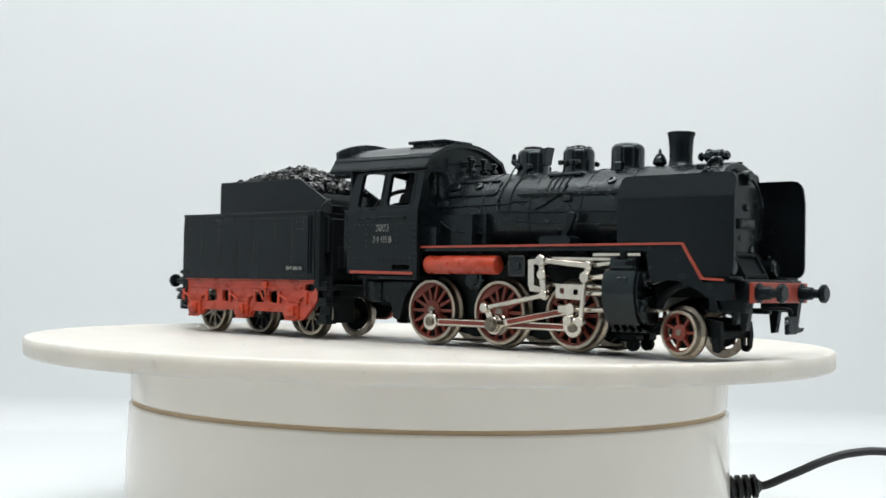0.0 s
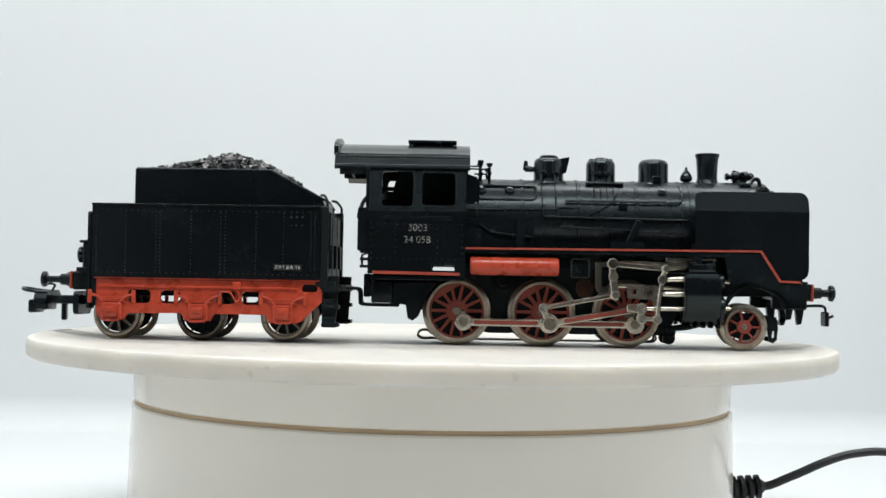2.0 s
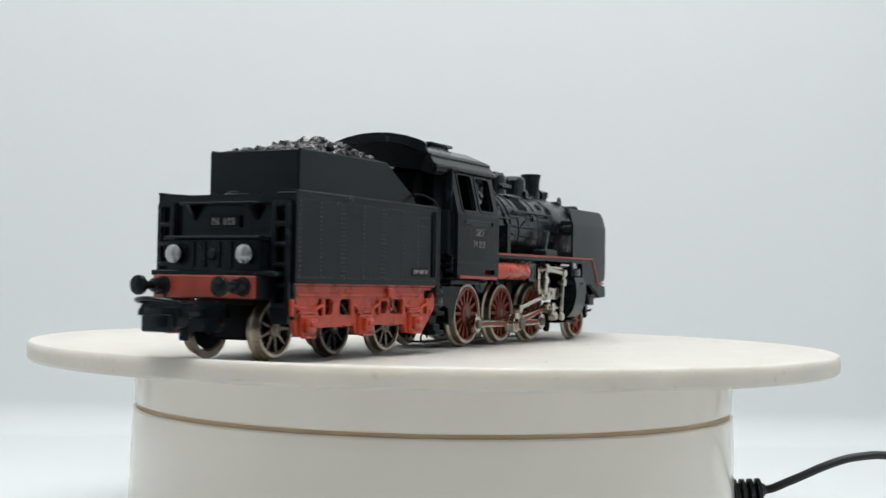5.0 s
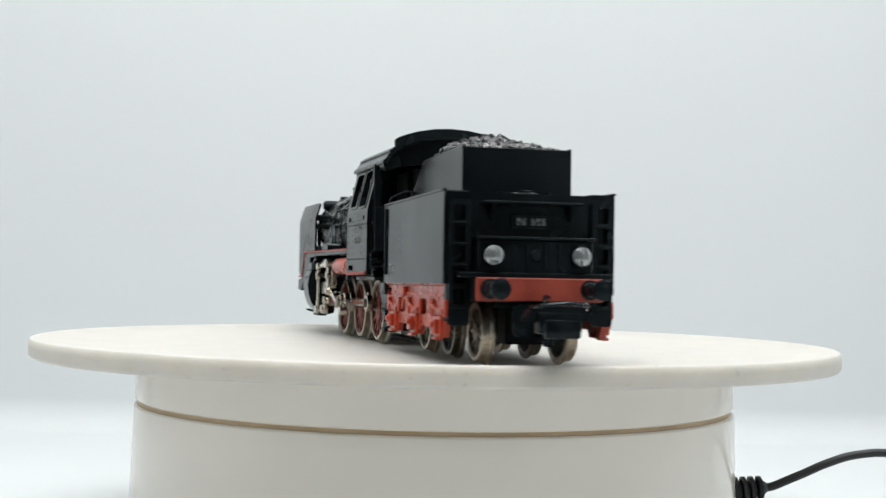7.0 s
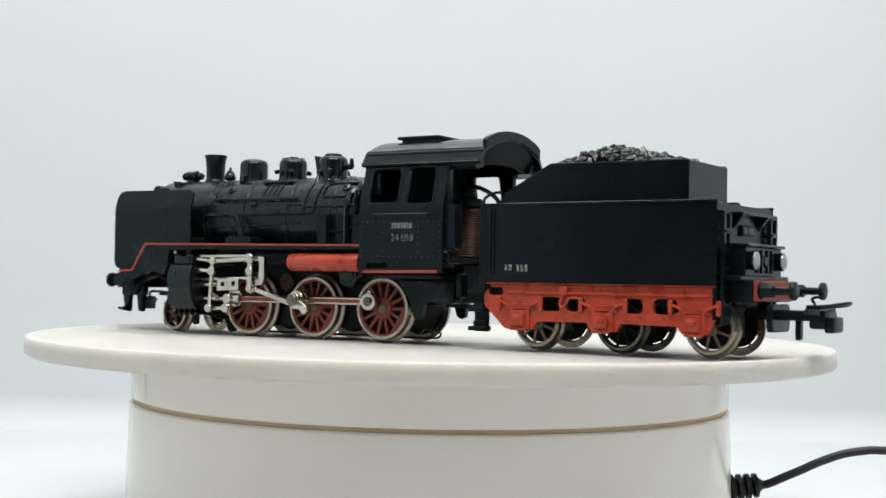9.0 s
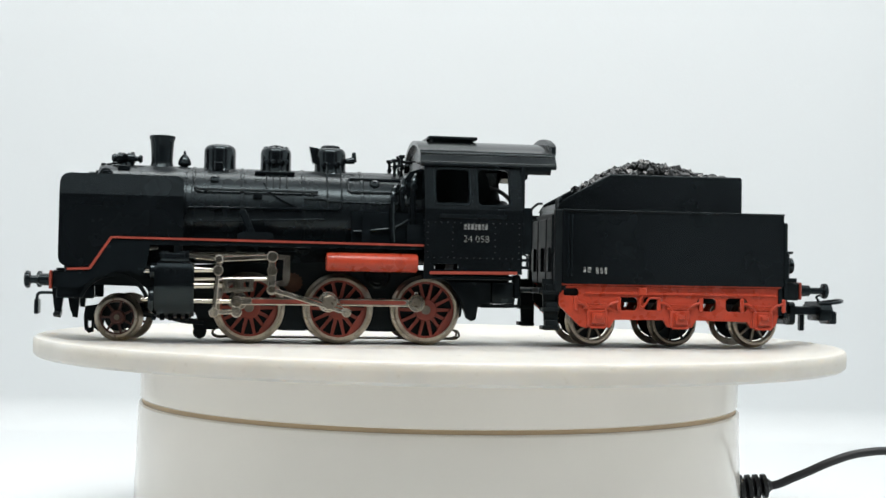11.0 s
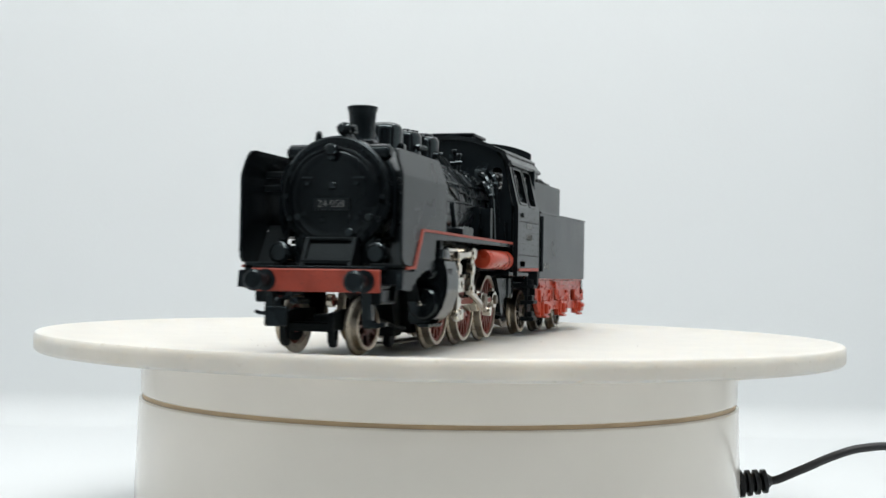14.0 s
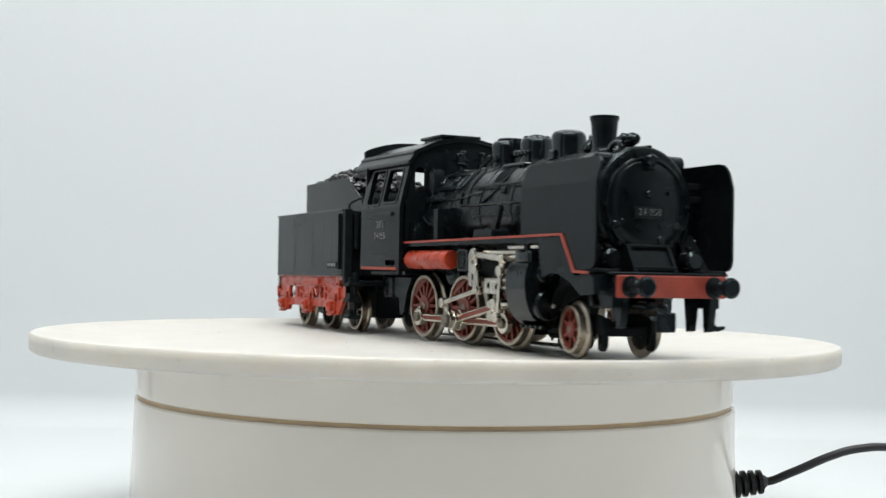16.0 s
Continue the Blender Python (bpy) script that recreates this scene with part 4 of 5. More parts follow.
def front_end(loco):
    bm = bmesh.new()
    box(bm, 93.5, 94.2, -12.8, 12.8, 11.9, 16.2, 0.2)
    beam = part("buffer_beam", bm, RED_BEAM, loco, "worn red buffer beam")
    bm = bmesh.new()
    box(bm, 86, 93.45, -12.6, 12.6, 12.1, 16.2, 0.3)
    box(bm, 87.5, 92.6, -13.2, 13.2, 16.1, 16.8, 0.2)
    for s in (-1, 1):
        box(bm, 84, 92.6, min(s * 10.6, s * 12.6), max(s * 10.6, s * 12.6), 9.8, 13, 0.3)
        box(bm, 86, 90.5, min(s * 12.2, s * 16), max(s * 12.2, s * 16), 13.2, 16.6, 0.4)
    part("front_frame", bm, BLACK, loco, "black frame behind the buffer beam")
    for s in (-1, 1):
        bm = bmesh.new()
        y, z = s * 9.8, 14.0
        lathe(bm, (93.9, y, z), (100.0, y, z), [(0, 2.1), (0.08, 2.1), (0.1, 1.45), (0.45, 1.35), (0.5, 0.95), (0.78, 0.95), (0.8, 1.9), (0.86, 2.05), (0.94, 2.0), (1.0, 1.5)], 26)
        part("buffer", bm, BLACK, loco, "round black buffer")
        bm = bmesh.new()
        lathe(bm, (84.3, y, 19.2), (88.5, y, 19.2), [(0, 1.3), (0.1, 1.9), (0.7, 2.1), (0.85, 2.15), (0.9, 1.8), (1.0, 1.5)], 24)
        rod(bm, (86.1, y, 16.6), (86.1, y, 18), 0.8, seg=12)
        rod(bm, (86.1, y, 21.2), (86.1, y, 22.0), 0.7, 0.9, seg=12)
        part("front_lamp", bm, GLOSS, loco, "unlit black front lamp")
    # sloping step plate below the door
    bm = bmesh.new()
    for y in (-5.2, 4.4):
        plate(bm, [(83.8, 16.6), (89.0, 16.6), (88.4, 18.0), (86.0, 22.2), (83.8, 22.6)], "y", y, y + 0.8)
    plate(bm, [(83.8, 16.6), (88.4, 16.6), (87.8, 17.8), (85.4, 21.6), (83.8, 21.9)], "y", -4.6, 4.6)
    box(bm, 85.0, 88.6, -5.2, 5.2, 17.0, 18.1, 0.25)
    box(bm, 84.2, 86.1, -5.0, 5.0, 21.6, 22.4, 0.25)
    part("step_plate", bm, DARK, loco, "black step under the smokebox door")
    for x, y, z in ((88.6, 8.6, 5.2), (92.2, 10.2, 5.2), (88.8, -9.2, 7.2), (91.2, -9.8, 6.0)):
        bm = bmesh.new()
        plate(bm, [(x - 1.3, 12.4), (x + 1.5, 12.4), (x + 1.0, z + 2.8), (x + 0.5, z + 0.2), (x - 0.5, z), (x - 0.8, z + 2.6)], "y", y - 0.8, y + 0.8)
        if y > 10:
            plate(bm, [(y - 0.8, 7.2), (y - 0.8, 6.2), (y + 1.6, 5.4), (y + 3.3, 5.9), (y + 3.5, 6.5), (y + 1.6, 6.3), (y + 0.6, 7.0)], "x", x - 0.8, x + 0.8)
        part("rail_guard", bm, BLACK, loco, "black rail guard below the beam")
    bm = bmesh.new()
    box(bm, 98.6, 99.6, -7.5, -3.1, 5.6, 9.3, 0.25)
    tube(bm, smooth_path([(92.6, -5.3, 10.6), (97.6, -5.3, 10.8), (99.0, -5.3, 10.4), (99.2, -5.3, 9.2)], 4), 0.38)
    box(bm, 87, 94, -5.0, -3.4, 9.6, 10.8, 0.3)
    tube(bm, smooth_path([(99.1, -7.2, 8.0), (99.6, -8.4, 8.0), (100.0, -9.0, 8.4)], 4), 0.35)
    part("coupler", bm, BLACK, loco, "thin black hook coupler")


def cab(loco):
    def lean_in(s):
        def f(x, y, z):
            return (x, y - s * max(0.0, z - 32.4) * 0.24, z)
        return f
    for s in (-1, 1):
        bm = bmesh.new()
        plate(bm, [(-16.2, 32.4), (-16.2, 17.0), (6.3, 17.0), (6.4, 15.6), (7.6, 15.6), (7.6, 32.4)], "y", s * 16.9, s * 18.0, [rounded(-0.6, 5.2, 18.0, 19.3, 0.3, 2)])
        plate(bm, [(-16.2, 32.4), (7.6, 32.4), (7.6, 44.0), (-16.2, 44.0)], "y", s * 16.9, s * 18.0, [rounded(-13.0, -5.4, 33.6, 42.2, 0.9), rounded(-3.2, 4.9, 33.9, 42.0, 0.9)], bend=lean_in(s))
        side = part("cab_side", bm, TANK, loco, "black cab side wall with two window openings", sharp=20)
        bm = bmesh.new()
        for a, b, c, d in ((-13.0, -5.4, 33.6, 42.2), (-3.2, 4.9, 33.9, 42.0)):
            plate(bm, rounded(a - 0.55, b + 0.55, c - 0.55, d + 0.55, 1.3), "y", s * 17.9, s * 18.15, [rounded(a, b, c, d, 0.9)], bend=lean_in(s))
        part("window_frame", bm, BLACK, side)
        bm = bmesh.new()
        box(bm, -12.4, 4.0, min(s * 17.9, s * 18.2), max(s * 17.9, s * 18.2), 30.2, 31.2, 0.12)
        rod(bm, (3.2, s * 18.0, 30.7), (3.2, s * 18.5, 30.7), 0.6, seg=12, bev=0.12)
        part("sill_rail", bm, BLACK, side)
        bm = bmesh.new()
        plate(bm, [(-15.0, 17.0), (6.3, 16.8), (6.3, 17.5), (-15.0, 17.75)], "y", s * 17.9, s * 18.3)
        part("lining", bm, LINING, side, "red lined lower edge")
        bm = bmesh.new()
        for k in range(15):
            for z in (20.8, 29.2):
                rod(bm, (-15.4 + k * 1.58, s * 17.95, z), (-15.4 + k * 1.58, s * 18.12, z), 0.16, seg=6)
        for k in range(5):
            for x in (-15.4, -9.5, 0.8, 6.8):
                rod(bm, (x, s * 17.95, 22.2 + k * 1.5), (x, s * 18.12, 22.2 + k * 1.5), 0.16, seg=6)
        part("rivets", bm, RIVET, side, kind="stuff")
        turn = pose(0, 0, 0, 90, 0, 0) if s < 0 else pose(0, 0, 0, 90, 0, 180)
        if s < 0:
            text_part("lettering", "3003", 2.5, Matrix.Translation((-4.1 * MM, -18.06 * MM, 28.3 * MM)) @ turn, side, LETTER, "worn white numerals")
            text_part("lettering", "24 058", 2.4, Matrix.Translation((-4.2 * MM, -18.06 * MM, 25.4 * MM)) @ turn, side, LETTER, "worn white numerals")
        else:
            bm = bmesh.new()
            for k in range(7):
                x = -2.2 - 0.85 * k
                box(bm, x - 0.3, x + 0.3, 17.98, 18.1, 27.6, 28.9, 0)
            part("mark", bm, FAINT, side, "worn white maker's mark")
            text_part("lettering", "24 058", 2.3, Matrix.Translation((-4.9 * MM, 18.06 * MM, 25.3 * MM)) @ turn, side, LETTER, "worn white numerals")
        # narrow rear edge with handrail
        bm = bmesh.new()
        box(bm, -18.9, -16.0, min(s * 13.2, s * 16.8), max(s * 13.2, s * 16.8), 22.6, 33.2, 0.25)
        box(bm, -17.0, -16.1, min(s * 14.6, s * 16.6), max(s * 14.6, s * 16.6), 33, 43.5, 0.2)
        tube(bm, [(-17.6, s * 17.2, 18.5), (-17.6, s * 17.2, 21.5), (-16.4, s * 17.2, 22)], 0.3)
        for z in (18.4, 20.2, 22.0):
            box(bm, -18.2, -16.2, min(s * 15.6, s * 17.2), max(s * 15.6, s * 17.2), z, z + 0.7, 0.15)
        part("cab_rear_post", bm, BLACK, loco, "black post at the open cab rear")
    # front wall, floor
    bm = bmesh.new()
    arc = [(-16.3, 31), (-16.3, 32.5), (-14.1, 43.6), (-12, 46.6), (-8, 48.8), (-4, 49.7), (0, 49.95), (4, 49.7), (8, 48.8), (12, 46.6), (14.1, 43.6), (16.3, 32.5), (16.3, 31), (16.3, 20), (-16.3, 20)]
    holes = [rounded(10.9, 13.8, 36.0, 42.3, 1.3), rounded(-13.8, -10.9, 36.0, 42.3, 1.3)]
    plate(bm, arc, "x", 6.4, 7.4, holes)
    part("cab_front", bm, BLACK, loco, "black cab front wall with two small windows")
    bm = bmesh.new()
    box(bm, -16.4, 6.3, -16.6, 16.6, 19.7, 20.8, 0.2)
    box(bm, -5.2, 6.3, -5.6, 5.6, 20.8, 43.2, 0.8, 2)
    box(bm, -5.2, 6.3, -10.5, 10.5, 20.8, 33.0, 0.8, 2)
    rod(bm, (-5.1, 0, 27), (-6.0, 0, 27), 3.2, seg=24, bev=0.3)
    part("cab_floor", bm, DARK, loco, "dark cab floor and backhead")
    # motor standing in the cab
    bm = bmesh.new()
    lathe(bm, (-12.4, 0, 20.8), (-12.4, 0, 33.2), [(0, 3.9)] + [(0.02 + k * 0.0235, 4.4 if k % 2 else 4.25) for k in range(41)] + [(1, 3.9)], 28)
    part("motor_coil", bm, COPPER, loco, "brown wound motor coil")
    bm = bmesh.new()
    rod(bm, (-11.5, 0, 33.2), (-11.5, 0, 35.6), 5.2, 4.6, seg=28, bev=0.4)
    rod(bm, (-11.5, 0, 35.6), (-11.5, 0, 38.2), 2.8, 2.2, seg=20, bev=0.4)
    box(bm, -9, -2.4, -6, 6, 21, 32.5, 0.6)
    plate(bm, [(-11.8, 21), (-11.4, 36), (-10.4, 40.5), (-9.0, 43.4), (-4.6, 43.4), (-4.6, 21)], "y", -2.6, 4.0)
    for y in (-8, 8):
        rod(bm, (-6, y, 21), (-6, y, 33.4), 2.4, 1.8, seg=18, bev=0.3)
    part("motor_cap", bm, DARK, loco, "black motor cap")
    bm = bmesh.new()
    tube(bm, smooth_path([(-9.5, 0, 39), (-14.0, -2, 38.6), (-17.6, -4, 36.4), (-19.0, -5.6, 33.4), (-19.4, -6, 31)], 6), 0.55)
    part("motor_wire", bm, RUBBER, loco, "black motor wires")
    # roof: an arched shell, its rear edge curled up into a rim
    bm = bmesh.new()
    half = [(-16.1, 43.1), (-15.9, 43.8), (-13.9, 46.75), (-13.3, 46.85), (-11, 47.9), (-8, 49.1), (-4, 49.95), (0, 50.25)]
    arch = half + [(-a, b) for a, b in reversed(half[:-1])]
    rows = []
    for x, thick in ((8.5, 1.1), (-24.9, 1.1)):
        up_row, low_row = [], []
        for a, b in arch:
            rise = max(0.0, (b - 43.1) / 7.25)
            up_row.append(bm.verts.new((x, a, b)))
            low_row.append(bm.verts.new((x, a * 0.95, b - thick * (0.35 + 0.65 * rise))))
        rows.append(up_row + low_row[::-1])
    for r0, r1 in zip(rows, rows[1:]):
        for k in range(len(r0)):
            bm.faces.new((r0[k], r0[(k + 1) % len(r0)], r1[(k + 1) % len(r0)], r1[k]))
    n = len(arch)
    for row in (rows[0], rows[-1]):
        for k in range(n - 1):
            bm.faces.new((row[k], row[k + 1], row[2 * n - 2 - k], row[2 * n - 1 - k]))
    roof = part("cab_roof", bm, SHEEN, loco, "arched black cab roof with a raised rear rim", sharp=17)
    bm = bmesh.new()
    plate(bm, [(-13.5, 46.4), (-13.6, 48.5), (-12.8, 49.1), (-11, 49.8), (-8, 50.7), (-4, 51.4), (0, 51.6), (4, 51.4), (8, 50.7), (11, 49.8), (12.8, 49.1), (13.6, 48.5), (13.5, 46.4), (8, 48.4), (4, 49.3), (0, 49.6), (-4, 49.3), (-8, 48.4)], "x", -25.3, -24.2)
    part("roof_rim", bm, BLACK, roof, sharp=30)
    bm = bmesh.new()
    for s in (-1, 1):
        for k in range(26):
            rod(bm, (7.4 - k * 1.25, s * 14.6, 45.3), (7.4 - k * 1.25, s * 14.95, 45.55), 0.1, seg=6)
    part("roof_rivets", bm, RIVET, roof, kind="stuff")
    # rear end sheet, sloped and matt black to stand in for the hood's shaded hollow
    bm = bmesh.new()
    low = [(-15.8, 42.4), (-12, 42.5), (-8, 43.0), (-4, 43.5), (0, 43.7), (4, 43.5), (8, 43.0), (12, 42.5), (15.8, 42.4)]
    plate(bm, [(a * 0.98, b - 0.4) for a, b in arch] + low[::-1], "x", -24.8, -24.2, bend=lambda x, y, z: (x + max(0.0, 49.0 - z) * 0.42, y, z))
    part("shaded_fascia", bm, DARK, roof)
    for s in (-1, 1):
        bm = bmesh.new()
        plate(bm, [(s * 16.0, 43.6), (s * 15.8, 42.2), (s * 15.0, 41.4), (s * 11.5, 42.4), (s * 12.5, 45.6)], "x", -23.6, -17.0)
        box(bm, -24.8, 8.6, min(s * 15.7, s * 16.4), max(s * 15.7, s * 16.4), 42.9, 43.5, 0.15)
        part("roof_eave", bm, BLACK, roof)
        bm = bmesh.new()
        tube(bm, [(8.4, s * 14.5, 46.0), (-24.6, s * 14.5, 46.0)], 0.3)
        tube(bm, [(8.4, s * 15.95, 43.7), (-24.6, s * 15.95, 43.7)], 0.28)
        part("roof_bead", bm, GLOSS, roof)
    bm = bmesh.new()
    box(bm, -6.2, 4.2, -4.9, 4.9, 48.8, 50.6, 0.2)
    box(bm, -7.2, 5.2, -5.7, 5.7, 50.4, 51.2, 0.3, 2)
    part("roof_hatch", bm, BLACK, roof, "flat ventilator hatch on the roof")


def locomotive():
    loco = new("steam_locomotive")
    tagged(loco, "black model steam locomotive with red spoked wheels on white turntable", "model train")
    boiler(loco)
    cab(loco)
    deflectors(loco)
    running_board(loco)
    chassis(loco)
    front_end(loco)
    running_gear(loco)
    pony_truck(loco)
    return loco


# ---- the tender; its origin lies under its middle, at x = TENDER_X ----
TENDER_X = -55.0


def tender():
    car = new("coal_tender")
    tagged(car, "black model coal tender with a red wheel frame, loaded with coal", "model train")
    X = TENDER_X

    def shift(bm):
        bmesh.ops.translate(bm, vec=(-X, 0, 0), verts=bm.verts)
        return bm

    def put(name, bm, material, parent=car, label="", **k):
        return part(name, shift(bm), material, parent, label, **k)
    # water tank
    bm = bmesh.new()
    box(bm, -82.6, -28.0, -16.6, 16.6, 14.6, 32.2, 0.15)
    tank = put("water_tank", bm, TANK, label="flat-sided black water tank")
    for s in (-1, 1):
        bm = bmesh.new()
        plate(bm, rounded(-83.6, -27.4, 15.1, 33.2, 0.25, 2), "y", s * 16.7, s * 17.2)
        put("side_sheet", bm, TANK, tank)
        bm = bmesh.new()
        box(bm, -83.7, -27.3, min(s * 16.65, s * 17.5), max(s * 16.65, s * 17.5), 32.75, 33.25, 0.12)
        put("top_edge", bm, TANK, tank)
    bm = bmesh.new()
    plate(bm, [(-16.6, 8), (-12.6, 8), (-12.6, 12.2), (12.6, 12.2), (12.6, 8), (16.6, 8), (16.6, 32.6), (-16.6, 32.6)], "x", -83.5, -82.5)
    put("rear_sheet", bm, TANK, tank)
    # rivets on one side
    bm = bmesh.new()
    for x in (-82.4, -75.2, -67.7, -66.7, -59.1, -51.8, -50.7, -43.1, -36.4):
        for k in range(17):
            z = 16.8 + k * 0.9
            rod(bm, (x, -17.15, z), (x, -17.34, z), 0.22, 0.12, seg=6)
    for k in range(38):
        for z in (16.3, 31.6):
            rod(bm, (-82.4 + k * 1.45, -17.15, z), (-82.4 + k * 1.45, -17.3, z), 0.18, 0.1, seg=6)
    for x in (-34.5, -33.2, -31.8):
        for z in (28.4, 30.4):
            rod(bm, (x, -17.15, z), (x, -17.36, z), 0.28, 0.15, seg=6)
    put("rivets", bm, RIVET, tank, kind="stuff")
    for s in (-1, 1):
        for x in (-29.6, -28.7):
            bm = bmesh.new()
            tube(bm, [(x, s * 17.4, 17), (x, s * 17.4, 32)], 0.25, 6)
            put("handrail", bm, BLACK, tank)
    bm = bmesh.new()
    plate(bm, rounded(-38.8, -31.5, 17.2, 19.0, 0.2, 2), "y", -17.2, -17.34)
    board = put("maker_plate", bm, DARK, tank, "small dark plate with worn pale marks")
    bm = bmesh.new()
    for k in range(7):
        box(bm, -38.3 + 0.95 * k, -37.65 + 0.95 * k, -17.42, -17.3, 17.7, 18.6, 0)
    put("mark", bm, LETTER, board)
    bm = bmesh.new()
    for k, w in enumerate((0.55, 0.8, 0.0, 0.6, 0.6, 0.6)):
        if w:
            box(bm, -32.6 - 1.05 * k - w, -32.6 - 1.05 * k, 17.15, 17.26, 17.9 + (k > 2) * -0.3, 19.2, 0)
    put("mark", bm, LETTER, tank, "worn white marks")
    # coal bunker: open box with sloping front
    bm = bmesh.new()
    side = [(-74.5, 32.2), (-74.5, 42.0), (-73.9, 42.3), (-40.8, 42.3), (-28.6, 35.6), (-27.4, 33.6), (-27.4, 32.2)]
    for s in (-1, 1):
        plate(bm, side, "y", s * 10.5, s * 11.35)
        tube(bm, [(-74.4, s * 11.0, 42.25), (-40.8, s * 11.0, 42.3), (-28.6, s * 11.0, 35.6), (-27.4, s * 11.0, 33.6)], 0.38, 8)
    box(bm, -74.8, -73.8, -11.3, 11.3, 32.2, 42.3, 0.2)
    box(bm, -74.0, -27.6, -10.6, 10.6, 32.2, 35.0, 0.1)
    plate(bm, [(-73.8, 34), (-73.8, 40.8), (-41, 40.6), (-36, 38.6), (-34.6, 36.5), (-34.0, 34)], "y", -10.5, 10.5)
    put("bunker", bm, TANK, label="raised black coal bunker with a sloping front")
    # low tank-top edges behind the bunker
    bm = bmesh.new()
    for s in (-1, 1):
        box(bm, -83.2, -74.8, min(s * 12.2, s * 17), max(s * 12.2, s * 17), 32.0, 32.9, 0.15)
    rod(bm, (-79, 0, 32), (-79, 0, 33.0), 3.4, seg=26, bev=0.3)
    box(bm, -81.8, -76.4, -1, 1, 32.9, 33.5, 0.2)
    for y in (-5, 5):
        rod(bm, (-79, y, 32), (-79, y, 33.2), 0.7, seg=12)
    put("tank_lid", bm, BLACK, tank, "low filler lids")
    # rear: shelf, ledge box, ladders, plate
    bm = bmesh.new()
    box(bm, -86.4, -83.2, -9.8, 9.8, 30.4, 31.0, 0.15)
    for s in (-1, 1):
        plate(bm, [(-83.3, 30.4), (-86.0, 30.4), (-83.3, 27.2)], "y", s * 7.4, s * 8.2)
    box(bm, -87.6, -83.2, -11.4, 11.4, 17.2, 23.6, 0.25)
    box(bm, -88.4, -83.2, -11.8, 11.8, 23.5, 24.2, 0.2)
    box(bm, -88.0, -83.2, -15.2, 15.2, 16.3, 17.4, 0.2)
    for y in (-4.6, -1.8, 1.8, 4.6):
        box(bm, -88.0, -87.4, y - 0.4, y + 0.4, 18, 23, 0.15)
    rod(bm, (-87.5, 0, 20.6), (-88.2, 0, 20.6), 1.2, seg=16, bev=0.2)
    put("rear_shelf", bm, BLACK, label="black shelf and box on the tender's rear")
    for s in (-1, 1):
        bm = bmesh.new()
        outl = rounded(12.2, 16.4, 7.2, 31.2, 0.8)
        holes = [rounded(13.2, 15.5, z, z + 3.0, 0.3, 2) for z in (27.2, 23.2, 19.2, 15.2, 11.2)]
        plate(bm, [(s * a, b) for a, b in outl], "x", -84.9, -84.1, [[(s * a, b) for a, b in h] for h in holes])
        ladder = put("ladder", bm, BLACK, label="black ladder plate on the rear corner")
        for z in (10.4, 14.4, 18.4, 22.4, 26.4):
            bm = bmesh.new()
            box(bm, -85.2, -83.4, min(s * 12.8, s * 15.9), max(s * 12.8, s * 15.9), z, z + 0.5, 0.12)
            put("rung", bm, BLACK, ladder)
        bm = bmesh.new()
        y = s * 8.7
        lathe(bm, (-87.2 - X, y, 20.6), (-89.0 - X, y, 20.6), [(0, 1.5), (0.4, 2.0), (1, 2.05)], 26)
        lamp = part("rear_lamp", bm, GLOSS, car, "round rear lamp")
        bm = bmesh.new()
        lathe(bm, (-88.9 - X, y, 20.6), (-89.7 - X, y, 20.6), [(0, 1.95), (0.4, 1.8), (0.8, 1.2), (1, 0.4)], 26)
        part("lens", bm, LENS, lamp, "clear domed lens")
        bm = bmesh.new()
        lathe(bm, (-90.0 - X, s * 9.8, 14.3), (-98.2 - X, s * 9.8, 14.3), [(0, 1.9), (0.08, 1.9), (0.1, 1.5), (0.4, 1.4), (0.44, 0.85), (0.84, 0.85), (0.86, 1.9), (0.92, 2.0), (0.97, 1.9), (1, 1.4)], 26)
        part("buffer", bm, BLACK, car, "round dark grey buffer")
    bm = bmesh.new()
    plate(bm, rounded(-3.7, 3.7, 26.0, 28.4, 0.3), "x", -83.5, -84.2)
    pl = put("rear_plate", bm, DARK, label="small black plate with worn pale marks")
    bm = bmesh.new()
    for y in (2.5, 1.45, -0.35, -1.4, -2.45):
        box(bm, -84.3, -84.15, y - 0.42, y + 0.42, 26.5, 27.9, 0)
    put("mark", bm, FAINT, pl)
    bm = bmesh.new()
    box(bm, -90.4, -89.8, -12.5, 12.5, 12.0, 16.4, 0.2)
    put("buffer_beam", bm, RED_BEAM, label="worn red rear buffer beam")
    bm = bmesh.new()
    box(bm, -89.75, -83.0, -12.2, 12.2, 11.8, 16.3, 0.3)
    box(bm, -84, -28, -7.0, 7.0, 10.6, 15.0, 0.4)
    for x in (-79.2, -58.0, -36.8):
        box(bm, x - 3.0, x + 3.0, -4.2, 4.2, 3.6, 11, 0.5)
    put("underframe", bm, DARK, label="matt black underframe")
    # coupler at the rear: bar, block, loop
    bm = bmesh.new()
    box(bm, -100, -84, -2.2, 2.2, 8.0, 10.2, 0.3)
    box(bm, -102.4, -98.8, -4.2, 4.2, 6.4, 10.4, 0.6, 2)
    plate(bm, [(-6.2, 9.4), (-5.4, 10.6), (-3.0, 11.3), (3.0, 11.3), (5.4, 10.6), (6.2, 9.4), (6.2, 8.6), (-6.2, 8.6)], "x", -101.6, -98.4)
    plate(bm, rounded(-5.6, 5.6, 5.4, 11.4, 1.6), "x", -91.6, -90.2)
    box(bm, -96.1, -94.9, -1.0, 1.0, 3.8, 8.4, 0.25)
